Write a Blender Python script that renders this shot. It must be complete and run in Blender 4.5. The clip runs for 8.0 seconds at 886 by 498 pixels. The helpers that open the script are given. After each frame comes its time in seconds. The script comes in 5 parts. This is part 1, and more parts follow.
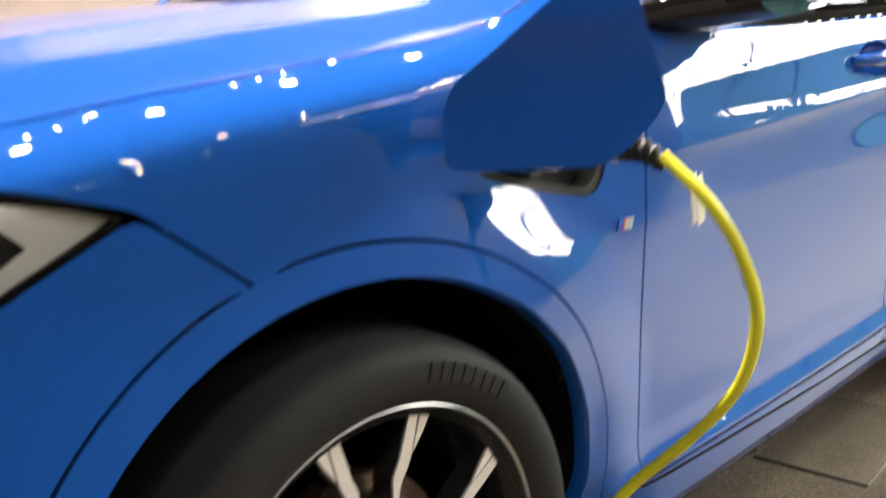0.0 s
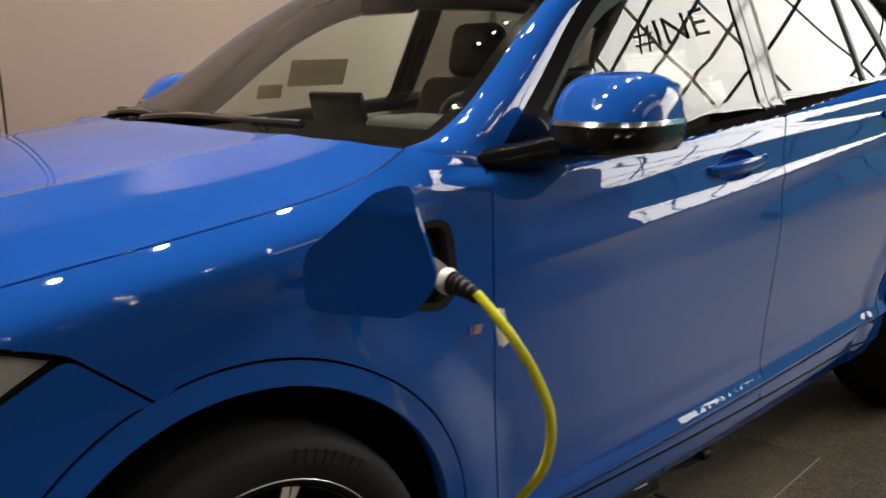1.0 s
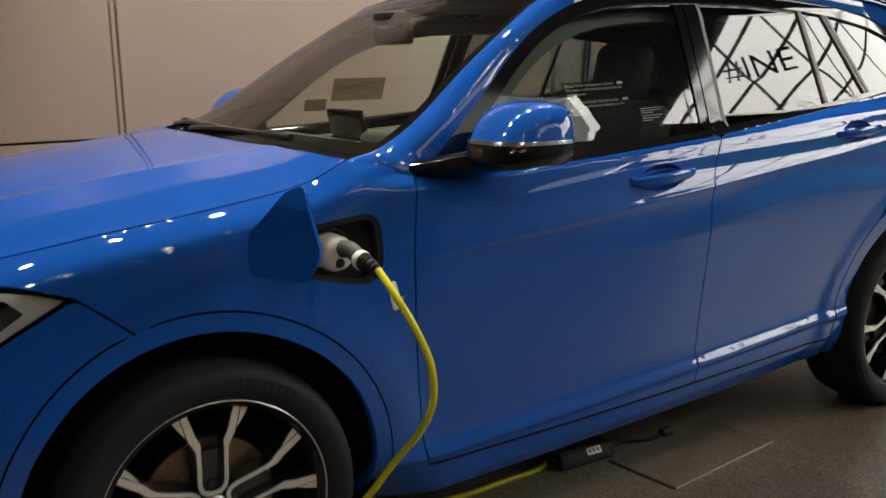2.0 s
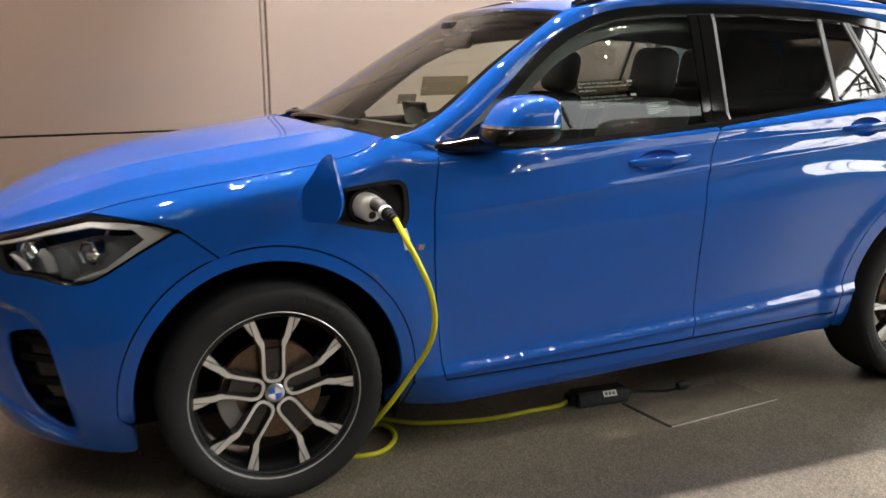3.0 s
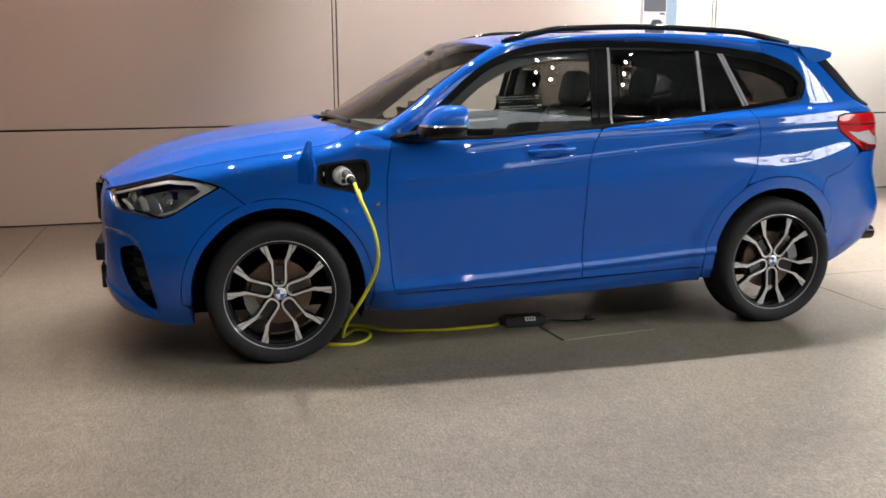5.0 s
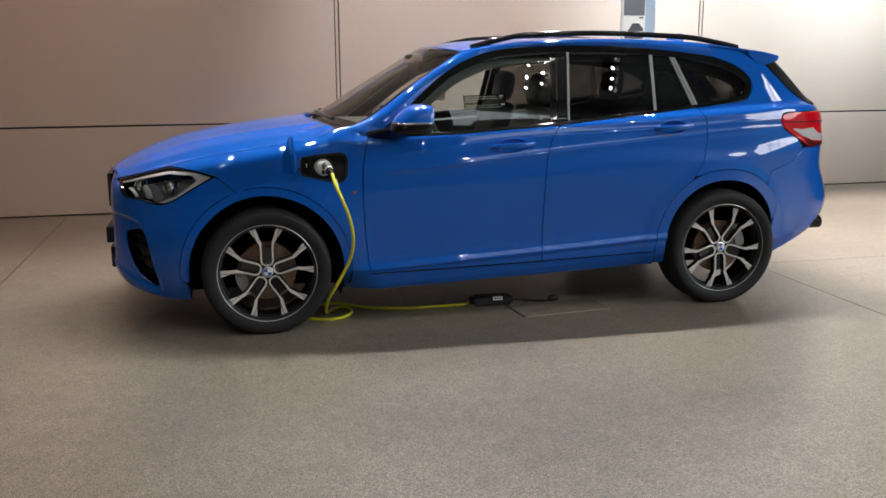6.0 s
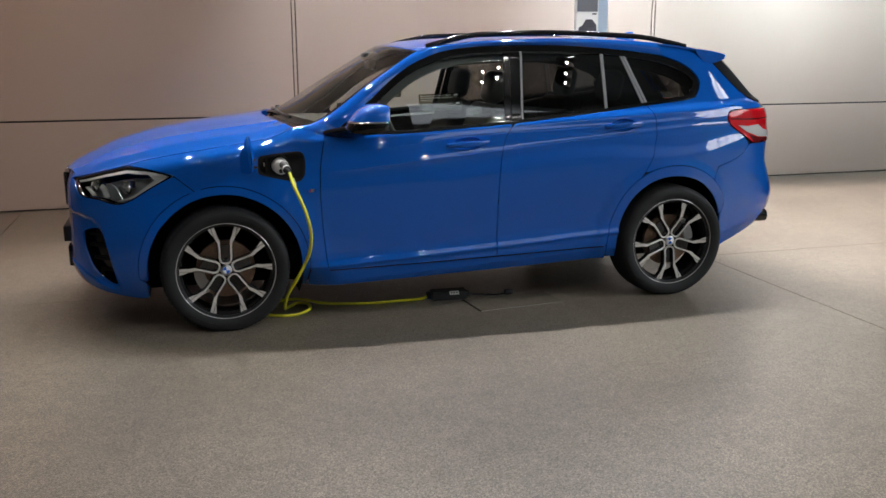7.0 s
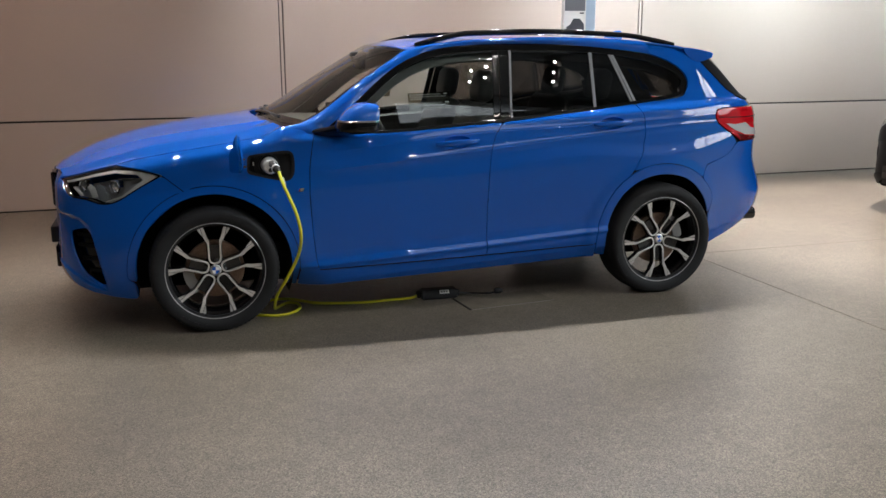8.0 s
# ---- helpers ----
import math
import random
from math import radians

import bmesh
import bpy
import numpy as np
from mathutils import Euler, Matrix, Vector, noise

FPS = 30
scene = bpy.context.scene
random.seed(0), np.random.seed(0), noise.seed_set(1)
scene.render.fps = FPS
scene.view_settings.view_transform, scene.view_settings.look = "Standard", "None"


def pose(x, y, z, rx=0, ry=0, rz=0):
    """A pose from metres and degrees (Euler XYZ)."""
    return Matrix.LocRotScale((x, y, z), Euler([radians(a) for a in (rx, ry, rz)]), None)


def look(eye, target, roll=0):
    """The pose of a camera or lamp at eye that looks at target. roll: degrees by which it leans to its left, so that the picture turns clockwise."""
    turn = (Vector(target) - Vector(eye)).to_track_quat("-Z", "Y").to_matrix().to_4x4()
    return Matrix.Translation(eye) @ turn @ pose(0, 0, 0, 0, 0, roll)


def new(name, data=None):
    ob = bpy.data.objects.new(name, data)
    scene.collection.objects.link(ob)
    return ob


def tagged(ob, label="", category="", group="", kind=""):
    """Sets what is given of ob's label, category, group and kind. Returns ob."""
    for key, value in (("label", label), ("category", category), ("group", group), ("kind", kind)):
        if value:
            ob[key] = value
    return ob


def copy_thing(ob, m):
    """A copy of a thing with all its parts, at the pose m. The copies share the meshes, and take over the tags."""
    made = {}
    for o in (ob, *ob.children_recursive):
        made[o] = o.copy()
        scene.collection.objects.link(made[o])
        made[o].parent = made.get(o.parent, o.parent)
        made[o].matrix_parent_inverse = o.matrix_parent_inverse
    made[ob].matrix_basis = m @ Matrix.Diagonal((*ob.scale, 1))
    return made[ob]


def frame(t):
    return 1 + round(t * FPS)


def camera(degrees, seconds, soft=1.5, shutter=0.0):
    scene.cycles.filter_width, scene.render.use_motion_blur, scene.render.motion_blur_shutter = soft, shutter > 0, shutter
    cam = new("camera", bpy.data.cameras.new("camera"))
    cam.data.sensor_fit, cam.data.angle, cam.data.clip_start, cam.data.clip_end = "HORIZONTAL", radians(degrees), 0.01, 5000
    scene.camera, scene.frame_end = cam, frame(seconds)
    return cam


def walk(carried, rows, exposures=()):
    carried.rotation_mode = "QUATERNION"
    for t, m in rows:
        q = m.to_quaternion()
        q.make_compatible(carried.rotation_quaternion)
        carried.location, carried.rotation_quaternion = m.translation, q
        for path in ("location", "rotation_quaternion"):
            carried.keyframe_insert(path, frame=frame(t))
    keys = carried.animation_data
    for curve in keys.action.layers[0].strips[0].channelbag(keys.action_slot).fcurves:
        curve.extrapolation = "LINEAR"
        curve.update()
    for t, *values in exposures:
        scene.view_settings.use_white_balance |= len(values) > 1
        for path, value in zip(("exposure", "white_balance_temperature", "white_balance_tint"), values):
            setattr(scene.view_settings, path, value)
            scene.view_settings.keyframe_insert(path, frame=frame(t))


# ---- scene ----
# ---- camera ----
cam = camera(51.7, 8.0, 1.5, 0.5)
PATH = [
    (0, (-0.634, -1.647, 0.995), (0.721, -0.235, 0.585), -1.1),
    (0.1, (-0.624, -1.674, 1.049), (0.72, -0.254, 0.629), -0.9),
    (0.2, (-0.627, -1.712, 1.097), (0.717, -0.291, 0.681), -0.9),
    (0.3, (-0.626, -1.737, 1.135), (0.719, -0.32, 0.708), -0.8),
    (0.5, (-0.618, -1.806, 1.174), (0.717, -0.377, 0.749), -1.3),
    (1, (-0.65, -2.072, 1.253), (0.641, -0.602, 0.837), -1.2),
    (1.2, (-0.639, -2.196, 1.279), (0.614, -0.693, 0.866), -1.2),
    (2.3, (-0.582, -2.949, 1.318), (0.395, -1.252, 0.912), -0.8),
    (2.5, (-0.578, -3.106, 1.317), (0.337, -1.375, 0.912), -0.8),
    (3, (-0.532, -3.488, 1.321), (0.217, -1.679, 0.917), -0.7),
    (3.5, (-0.49, -3.893, 1.369), (0.14, -2.039, 0.963), -0.6),
    (4, (-0.442, -4.354, 1.39), (0.128, -2.479, 0.989), -0.6),
    (4.5, (-0.386, -4.739, 1.397), (0.153, -2.855, 0.998), -0.5),
    (5.8, (-0.212, -5.622, 1.437), (0.241, -3.717, 1.03), -0.2),
    (6, (-0.178, -5.693, 1.445), (0.271, -3.787, 1.038), -0.3),
    (6.5, (-0.165, -5.768, 1.525), (0.311, -3.874, 1.093), -0.2),
    (7, (-0.178, -5.783, 1.511), (0.353, -3.904, 1.078), -0.2),
    (7.5, (-0.179, -5.789, 1.507), (0.372, -3.916, 1.074), -0.2),
    (8, (-0.193, -5.779, 1.501), (0.365, -3.907, 1.069), -0.3),
]
walk(cam, [(t, look(e, g, r)) for t, e, g, r in PATH],
     [(0.0, 1.15, 7300, 10), (0.3, 0.6, 7300, 10), (0.5, 0.15, 7300, 10), (1.0, -0.3, 7300, 10), (1.5, -0.42, 7300, 10), (2.5, -0.15, 7200, 10), (3.0, 0.47, 6900, 10), (3.5, 0.58, 6600, 10), (4.5, 0.58, 6500, 10), (6.0, 0.12, 6400, 10), (6.5, 0.05, 6300, 10), (7.0, -0.05, 6300, 10), (8.0, -0.05, 6300, 10)])

# ---- world, lights, exposure ----
world = bpy.data.worlds.new("sky")
scene.world = world
world.use_nodes = True
wn = world.node_tree
sky = wn.nodes.new("ShaderNodeTexSky")
sky.sky_type, sky.sun_disc = "NISHITA", False
sky.sun_elevation, sky.sun_rotation = radians(40), radians(120)
wn.links.new(sky.outputs[0], wn.nodes["Background"].inputs[0])
wn.nodes["Background"].inputs[1].default_value = 0.1


def spot(x, y, z, tx, ty, tz, watts, cone, tint, radius=0.06):
    d = bpy.data.lights.new("spot", "SPOT")
    d.energy, d.spot_size, d.spot_blend, d.color, d.shadow_soft_size = watts, radians(cone), 0.6, tint, radius
    ob = new("ceiling_spot_light", d)
    ob.matrix_world = look((x, y, z), (tx, ty, tz))
    return ob


AMBERISH = (1.0, 0.58, 0.38)
WARM, MILD, COOL = (1.0, 0.905, 0.87), (0.98, 0.97, 1.0), (0.76, 0.91, 1.0)
CEIL = 13.0
RIG = 5.3  # height of the lighting bars
# rows of ceiling spots: x, y, aim x, aim y, aim z, watts, cone, tint
SPOTS = [
    (-1.4, 1.0, -1.6, -0.4, 0, 280, 80, WARM),
    (-0.4, 1.0, -0.6, -0.6, 0, 400, 82, WARM),
    (0.6, 1.0, 0.5, -0.6, 0, 470, 82, MILD),
    (1.7, 1.0, 1.6, -0.6, 0, 470, 82, MILD),
    (2.9, 1.0, 2.8, -0.6, 0, 430, 82, MILD),
    (4.1, 1.0, 3.9, -0.4, 0, 430, 86, MILD),
    (-2.6, 1.55, -2.2, 3.4, 0.9, 265, 90, AMBERISH),
    (5.2, 1.55, 5.2, 3.4, 3.6, 3150, 80, COOL),
    (7.8, 1.55, 7.8, 3.4, 3.6, 2300, 80, COOL),
    (0.3, 1.55, 0.6, 3.4, 2.2, 60, 80, WARM),
    (2.40, 1.55, 2.6, 3.4, 2.4, 1150, 78, MILD),
    (6.4, 1.55, 6.3, 0.5, 0, 3300, 66, WARM),
    (-2.6, -3.35, -1.0, -0.4, 0.5, 120, 60, MILD),
    (0.4, -3.35, 0.7, -1.0, 0.9, 5, 70, MILD),
    (3.2, -3.35, 2.6, -1.0, 0.9, 9, 70, MILD),
    (-0.6, -6.7, 0.3, -0.9, 1.0, 28, 45, MILD),
    (2.5, -6.7, 2.9, -0.9, 1.0, 62, 40, MILD),
    (0.4, -6.7, 0.6, -4.6, 0, 68, 52, WARM),
    (4.2, -6.7, 3.8, -4.4, 0, 300, 38, WARM),
]
for sx, sy, ax, ay, az, watts, cone, tint in SPOTS:
    spot(sx, sy, RIG - 0.36, ax, ay, az, watts, cone, tint)


# ---- materials ----
def mat(name, base, rough=0.5, metal=0.0, coat=0.0, spec=0.5, emit=None, power=0.0):
    m = bpy.data.materials.new(name)
    m.use_nodes = True
    b = m.node_tree.nodes["Principled BSDF"]
    b.inputs["Base Color"].default_value = (*base, 1)
    b.inputs["Roughness"].default_value = rough
    b.inputs["Metallic"].default_value = metal
    b.inputs["Coat Weight"].default_value = coat
    b.inputs["Coat Roughness"].default_value = 0.02
    b.inputs["Specular IOR Level"].default_value = spec
    if emit:
        b.inputs["Emission Color"].default_value = (*emit, 1)
        b.inputs["Emission Strength"].default_value = power
    return m


def grain(m, scale, amount, bump=0.0, low=None, stain=0.0, lo=0.3, hi=0.7):
    """Colour variation at two scales, and fine relief, by noise in object space."""
    nt = m.node_tree
    b = nt.nodes["Principled BSDF"]
    co = nt.nodes.new("ShaderNodeTexCoord")
    fine = nt.nodes.new("ShaderNodeTexNoise")
    fine.inputs["Scale"].default_value, fine.inputs["Detail"].default_value = scale, 6
    broad = nt.nodes.new("ShaderNodeTexNoise")
    broad.inputs["Scale"].default_value, broad.inputs["Detail"].default_value = low or scale / 40, 4
    nt.links.new(co.outputs["Object"], fine.inputs["Vector"])
    nt.links.new(co.outputs["Object"], broad.inputs["Vector"])
    base = b.inputs["Base Color"].default_value[:3]
    for tex, k, nm in ((fine, amount, "a"), (broad, stain, "b")):
        ramp = nt.nodes.new("ShaderNodeMapRange")
        ramp.inputs["From Min"].default_value, ramp.inputs["From Max"].default_value = (lo, hi) if nm == "a" else (0.3, 0.7)
        ramp.inputs["To Min"].default_value, ramp.inputs["To Max"].default_value = 1 - k, 1 + k
        nt.links.new(tex.outputs["Fac"], ramp.inputs["Value"])
        tex.label = nm
        if nm == "a":
            first = ramp
    mul = nt.nodes.new("ShaderNodeMath")
    mul.operation = "MULTIPLY"
    nt.links.new(first.outputs[0], mul.inputs[0])
    nt.links.new(ramp.outputs[0], mul.inputs[1])
    vm = nt.nodes.new("ShaderNodeVectorMath")
    vm.operation = "SCALE"
    vm.inputs[0].default_value = base
    nt.links.new(mul.outputs[0], vm.inputs["Scale"])
    nt.links.new(vm.outputs[0], b.inputs["Base Color"])
    if bump:
        bp = nt.nodes.new("ShaderNodeBump")
        bp.inputs["Strength"].default_value, bp.inputs["Distance"].default_value = bump, 0.002
        nt.links.new(fine.outputs["Fac"], bp.inputs["Height"])
        nt.links.new(bp.outputs[0], b.inputs["Normal"])
    return m


def glass(name, tint, ior=1.5):
    """Thin glass: a tinted pane that mirrors by Fresnel."""
    m = bpy.data.materials.new(name)
    m.use_nodes = True
    nt = m.node_tree
    nt.nodes.clear()
    out = nt.nodes.new("ShaderNodeOutputMaterial")
    mix = nt.nodes.new("ShaderNodeMixShader")
    lw = nt.nodes.new("ShaderNodeLayerWeight")
    po = nt.nodes.new("ShaderNodeMath")
    po.operation, po.inputs[1].default_value = "POWER", 5.0
    fr = nt.nodes.new("ShaderNodeMapRange")
    f0 = ((ior - 1) / (ior + 1)) ** 2 * 1.8
    fr.inputs["To Min"].default_value, fr.inputs["To Max"].default_value = f0, 1.0
    nt.links.new(lw.outputs["Facing"], po.inputs[0])
    nt.links.new(po.outputs[0], fr.inputs["Value"])
    tr = nt.nodes.new("ShaderNodeBsdfTransparent")
    tr.inputs[0].default_value = (*tint, 1)
    gl = nt.nodes.new("ShaderNodeBsdfGlossy")
    gl.inputs["Roughness"].default_value = 0.0
    nt.links.new(fr.outputs[0], mix.inputs[0])
    nt.links.new(tr.outputs[0], mix.inputs[1])
    nt.links.new(gl.outputs[0], mix.inputs[2])
    nt.links.new(mix.outputs[0], out.inputs[0])
    return m


PAINT = grain(mat("blue_metallic_paint", (0.005, 0.081, 0.380), 0.6, 0.0, 1.0, 0.0), 900, 0.12, 0.0, 1.5, 0.02)
BLACK_PAINT = mat("black_paint", (0.005, 0.005, 0.006), 0.5, 0.0, 0.0, 0.12)
PIANO = mat("gloss_black_trim", (0.005, 0.005, 0.005), 0.06, 0.0, 0.0, 0.4)
PLASTIC = grain(mat("matt_black_plastic", (0.011, 0.011, 0.012), 0.55, 0.0, 0.0, 0.3), 600, 0.2, 0.15, 8, 0.1)
DARK = mat("dark_underbody", (0.006, 0.006, 0.007), 0.85, 0.0, 0.0, 0.1)
RUBBER = grain(mat("tyre_rubber", (0.017, 0.017, 0.018), 0.68, 0.0, 0.0, 0.22), 300, 0.2, 0.1, 6, 0.15)
CHROME = mat("bright_metal", (0.75, 0.76, 0.78), 0.12, 1.0)
SATIN = mat("satin_metal", (0.55, 0.55, 0.56), 0.3, 1.0)
MACHINED = grain(mat("machined_alloy", (0.74, 0.72, 0.70), 0.25, 0.55), 400, 0.05, 0.03)
WHEEL_BLACK = mat("wheel_black_paint", (0.010, 0.010, 0.011), 0.25, 0.0, 0.5)
DISC = grain(mat("brake_disc_steel", (0.22, 0.15, 0.11), 0.4, 0.8), 120, 0.2, 0.05)
CALIPER = mat("caliper_grey", (0.28, 0.28, 0.28), 0.4, 0.6)
CLEAR = glass("clear_glass", (0.84, 0.90, 0.86))
TINTED = glass("privacy_glass", (0.21, 0.20, 0.185))
SHIELD = glass("windscreen_glass", (0.84, 0.88, 0.81))
LENS = glass("lamp_lens", (0.9, 0.92, 0.92), 1.4)
RED_LENS = mat("red_lamp_lens", (0.50, 0.004, 0.010), 0.12, 0.0, 0.0, 0.22)
DARK_RED = mat("dark_red_lens", (0.10, 0.004, 0.006), 0.15, 0.0, 0.0, 0.3)
LAMP_SILVER = mat("silver_lamp_trim", (0.66, 0.65, 0.63), 0.35, 0.3)
BOWL = mat("dark_chrome_bowl", (0.33, 0.33, 0.34), 0.32, 0.55)
STRIP = mat("grey_pillar_strip", (0.20, 0.20, 0.21), 0.5)
WHITE_LENS = mat("white_lamp_lens", (0.45, 0.43, 0.43), 0.1, 0.0, 0.5)
SEAT = grain(mat("black_seat_leather", (0.045, 0.043, 0.042), 0.5), 250, 0.2, 0.15, 8, 0.1)
CABIN = grain(mat("dark_cabin_trim", (0.055, 0.053, 0.05), 0.65), 400, 0.2, 0.1)
HEADLINER = grain(mat("dark_headliner", (0.10, 0.098, 0.095), 0.9), 300, 0.1, 0.1)
PALE = mat("pale_daylight", (0, 0, 0), 1.0, emit=(0.9, 0.96, 1.0), power=2.2)
NOTICE = glass("translucent_notice_film", (0.66, 0.63, 0.56), 1.3)
PRINT = mat("white_print", (0.4, 0.4, 0.4), 0.6)
GREYPRINT = mat("grey_print", (0.16, 0.16, 0.17), 0.5)
SIGNBLUE = mat("pale_blue_print", (0.42, 0.52, 0.62), 0.5)
SIGNDARK = mat("dark_print", (0.06, 0.06, 0.07), 0.5)
YELLOW = grain(mat("yellow_cable_jacket", (0.72, 0.70, 0.03), 0.38), 500, 0.06)
WHITE = grain(mat("white_plastic", (0.62, 0.61, 0.58), 0.35), 300, 0.05)
PAPER = mat("white_tag", (0.75, 0.73, 0.68), 0.7)


def speckle(m, scale, amount, stain):
    """Ground stone: small grains of mixed tone, with broad cloudy stains."""
    nt = m.node_tree
    b = nt.nodes["Principled BSDF"]
    co = nt.nodes.new("ShaderNodeTexCoord")
    total = None
    base = b.inputs["Base Color"].default_value[:3]
    for s, k in ((scale, amount), (scale * 2.6, amount * 0.8)):
        vo = nt.nodes.new("ShaderNodeTexVoronoi")
        vo.inputs["Scale"].default_value = s
        nt.links.new(co.outputs["Object"], vo.inputs["Vector"])
        sep = nt.nodes.new("ShaderNodeSeparateColor")
        nt.links.new(vo.outputs["Color"], sep.inputs[0])
        mr = nt.nodes.new("ShaderNodeMapRange")
        mr.inputs["To Min"].default_value, mr.inputs["To Max"].default_value = 1 - k, 1 + k
        nt.links.new(sep.outputs[0], mr.inputs["Value"])
        total = times(nt, total, mr.outputs[0])
    for s, k in ((0.7, stain), (9.0, stain * 0.5)):
        no = nt.nodes.new("ShaderNodeTexNoise")
        no.inputs["Scale"].default_value, no.inputs["Detail"].default_value = s, 5
        nt.links.new(co.outputs["Object"], no.inputs["Vector"])
        mr = nt.nodes.new("ShaderNodeMapRange")
        mr.inputs["From Min"].default_value, mr.inputs["From Max"].default_value = 0.3, 0.7
        mr.inputs["To Min"].default_value, mr.inputs["To Max"].default_value = 1 - k, 1 + k
        nt.links.new(no.outputs["Fac"], mr.inputs["Value"])
        total = times(nt, total, mr.outputs[0])
    vm = nt.nodes.new("ShaderNodeVectorMath")
    vm.operation = "SCALE"
    vm.inputs[0].default_value = base
    nt.links.new(total, vm.inputs["Scale"])
    nt.links.new(vm.outputs[0], b.inputs["Base Color"])
    return m


def times(nt, a, b):
    if a is None:
        return b
    mu = nt.nodes.new("ShaderNodeMath")
    mu.operation = "MULTIPLY"
    nt.links.new(a, mu.inputs[0])
    nt.links.new(b, mu.inputs[1])
    return mu.outputs[0]


CONCRETE = speckle(mat("polished_concrete", (0.150, 0.128, 0.099), 0.33, 0.0, 0.0, 0.4), 215, 0.58, 0.21)
PLATE = speckle(mat("floor_hatch_stone", (0.148, 0.128, 0.101), 0.36, 0.0, 0.0, 0.3), 215, 0.34, 0.28)
WALLP = grain(mat("satin_wall_panel", (0.47, 0.37, 0.312), 0.25, 0.25, 0.0, 0.5), 60, 0.01, 0.0, 0.5, 0.04)
FILLER = mat("pale_joint_grout", (0.36, 0.33, 0.28), 0.8)
JOINT = mat("dark_joint", (0.012, 0.010, 0.009), 0.8)
CEILING = grain(mat("grey_ceiling", (0.22, 0.22, 0.225), 0.8), 20, 0.1)
GREYWALL = grain(mat("grey_hall_wall", (0.16, 0.155, 0.15), 0.6), 20, 0.05)
STEEL = mat("dark_window_steel", (0.03, 0.032, 0.035), 0.5)
LAMP_FACE = mat("lit_lamp_face", (1, 1, 1), 0.5, emit=(1.0, 0.9, 0.78), power=130)
SMALL_FACE = mat("lit_led_face", (1, 1, 1), 0.5, emit=(1.0, 0.92, 0.82), power=380)
SKYGLOW = mat("overcast_sky", (0.0, 0.0, 0.0), 1.0, emit=(0.95, 0.98, 1.0), power=12.0)
# daylight on the far trees is put in as a teal glow
TREE_GLOW = mat("glowing_trees_and_houses", (0.02, 0.05, 0.05), 1.0, emit=(0.16, 0.36, 0.37), power=1.3)
BADGE_BLUE = mat("badge_blue", (0.02, 0.12, 0.55), 0.2, 0.0, 1.0)
BADGE_RED = mat("badge_red", (0.5, 0.02, 0.03), 0.25, 0.0, 1.0)
BADGE_WHITE = mat("badge_white", (0.8, 0.8, 0.8), 0.2, 0.0, 1.0)


# ---- mesh helpers ----
def curve(pts, smooth=0.02):
    """A smooth curve through a short control polygon [(t, value)]; corners rounded over the length smooth."""
    t = np.array([p[0] for p in pts], float)
    v = np.array([p[1] for p in pts], float)
    g = np.linspace(t[0] - 0.4, t[-1] + 0.4, 2400)
    first, last = (v[1] - v[0]) / (t[1] - t[0]), (v[-1] - v[-2]) / (t[-1] - t[-2])
    y = np.interp(g, t, v)
    y = np.where(g < t[0], v[0] + (g - t[0]) * first, np.where(g > t[-1], v[-1] + (g - t[-1]) * last, y))
    h = g[1] - g[0]
    n = max(1, int(3 * smooth / h))
    k = np.exp(-0.5 * (np.arange(-n, n + 1) * h / smooth) ** 2)
    y2 = np.convolve(y, k / k.sum(), "same")
    y[n:-n] = y2[n:-n]
    return lambda q: np.interp(q, g, y)


def chain(pts, step=0.02, closed=True, smooth=0):
    """Points along a polygon, evenly spaced; smooth rounds its corners by repeated averaging."""
    p = np.array(pts, float)
    if closed:
        p = np.vstack([p, p[:1]])
    seg = np.linalg.norm(np.diff(p, axis=0), axis=1)
    d = np.concatenate([[0], np.cumsum(seg)])
    n = max(8, int(d[-1] / step))
    q = np.linspace(0, d[-1], n + 1)
    if closed and not smooth:
        q = np.unique(np.concatenate([q, d]))
        q = q[np.concatenate([[True], np.diff(q) > step * 0.15])]
    out = np.stack([np.interp(q, d, p[:, i]) for i in range(p.shape[1])], 1)
    if closed:
        out = out[:-1]
    for _ in range(smooth):
        if closed:
            out = 0.5 * out + 0.25 * (np.roll(out, 1, 0) + np.roll(out, -1, 0))
        else:
            out[1:-1] = 0.5 * out[1:-1] + 0.25 * (out[:-2] + out[2:])
    return out


def arc(cx, cz, r, a0, a1, n=40):
    return [(cx + r * math.cos(radians(a0 + (a1 - a0) * i / n)), cz + r * math.sin(radians(a0 + (a1 - a0) * i / n))) for i in range(n + 1)]


def inside(pts, loop):
    x, z = pts[:, 0], pts[:, 1]
    r = np.zeros(len(pts), bool)
    a, b = loop, np.roll(loop, -1, 0)
    for (x0, z0), (x1, z1) in zip(a, b):
        c = ((z0 > z) != (z1 > z)) & (x < (x1 - x0) * (z - z0) / (z1 - z0 + 1e-12) + x0)
        r ^= c
    return r


def link(name, me, material, parent=None, label=""):
    if material:
        me.materials.append(material)
    ob = new(name, me)
    ob.parent = parent
    if label:
        ob["label"] = label
    return ob


def part(name, bm, material, parent=None, label="", soft=True):
    """Link a bmesh as one mesh object under a thing or part."""
    bmesh.ops.recalc_face_normals(bm, faces=bm.faces)
    me = bpy.data.meshes.new(name)
    bm.to_mesh(me)
    bm.free()
    if soft:
        me.shade_smooth()
        me.set_sharp_from_angle(angle=radians(38))
    return link(name, me, material, parent, label)


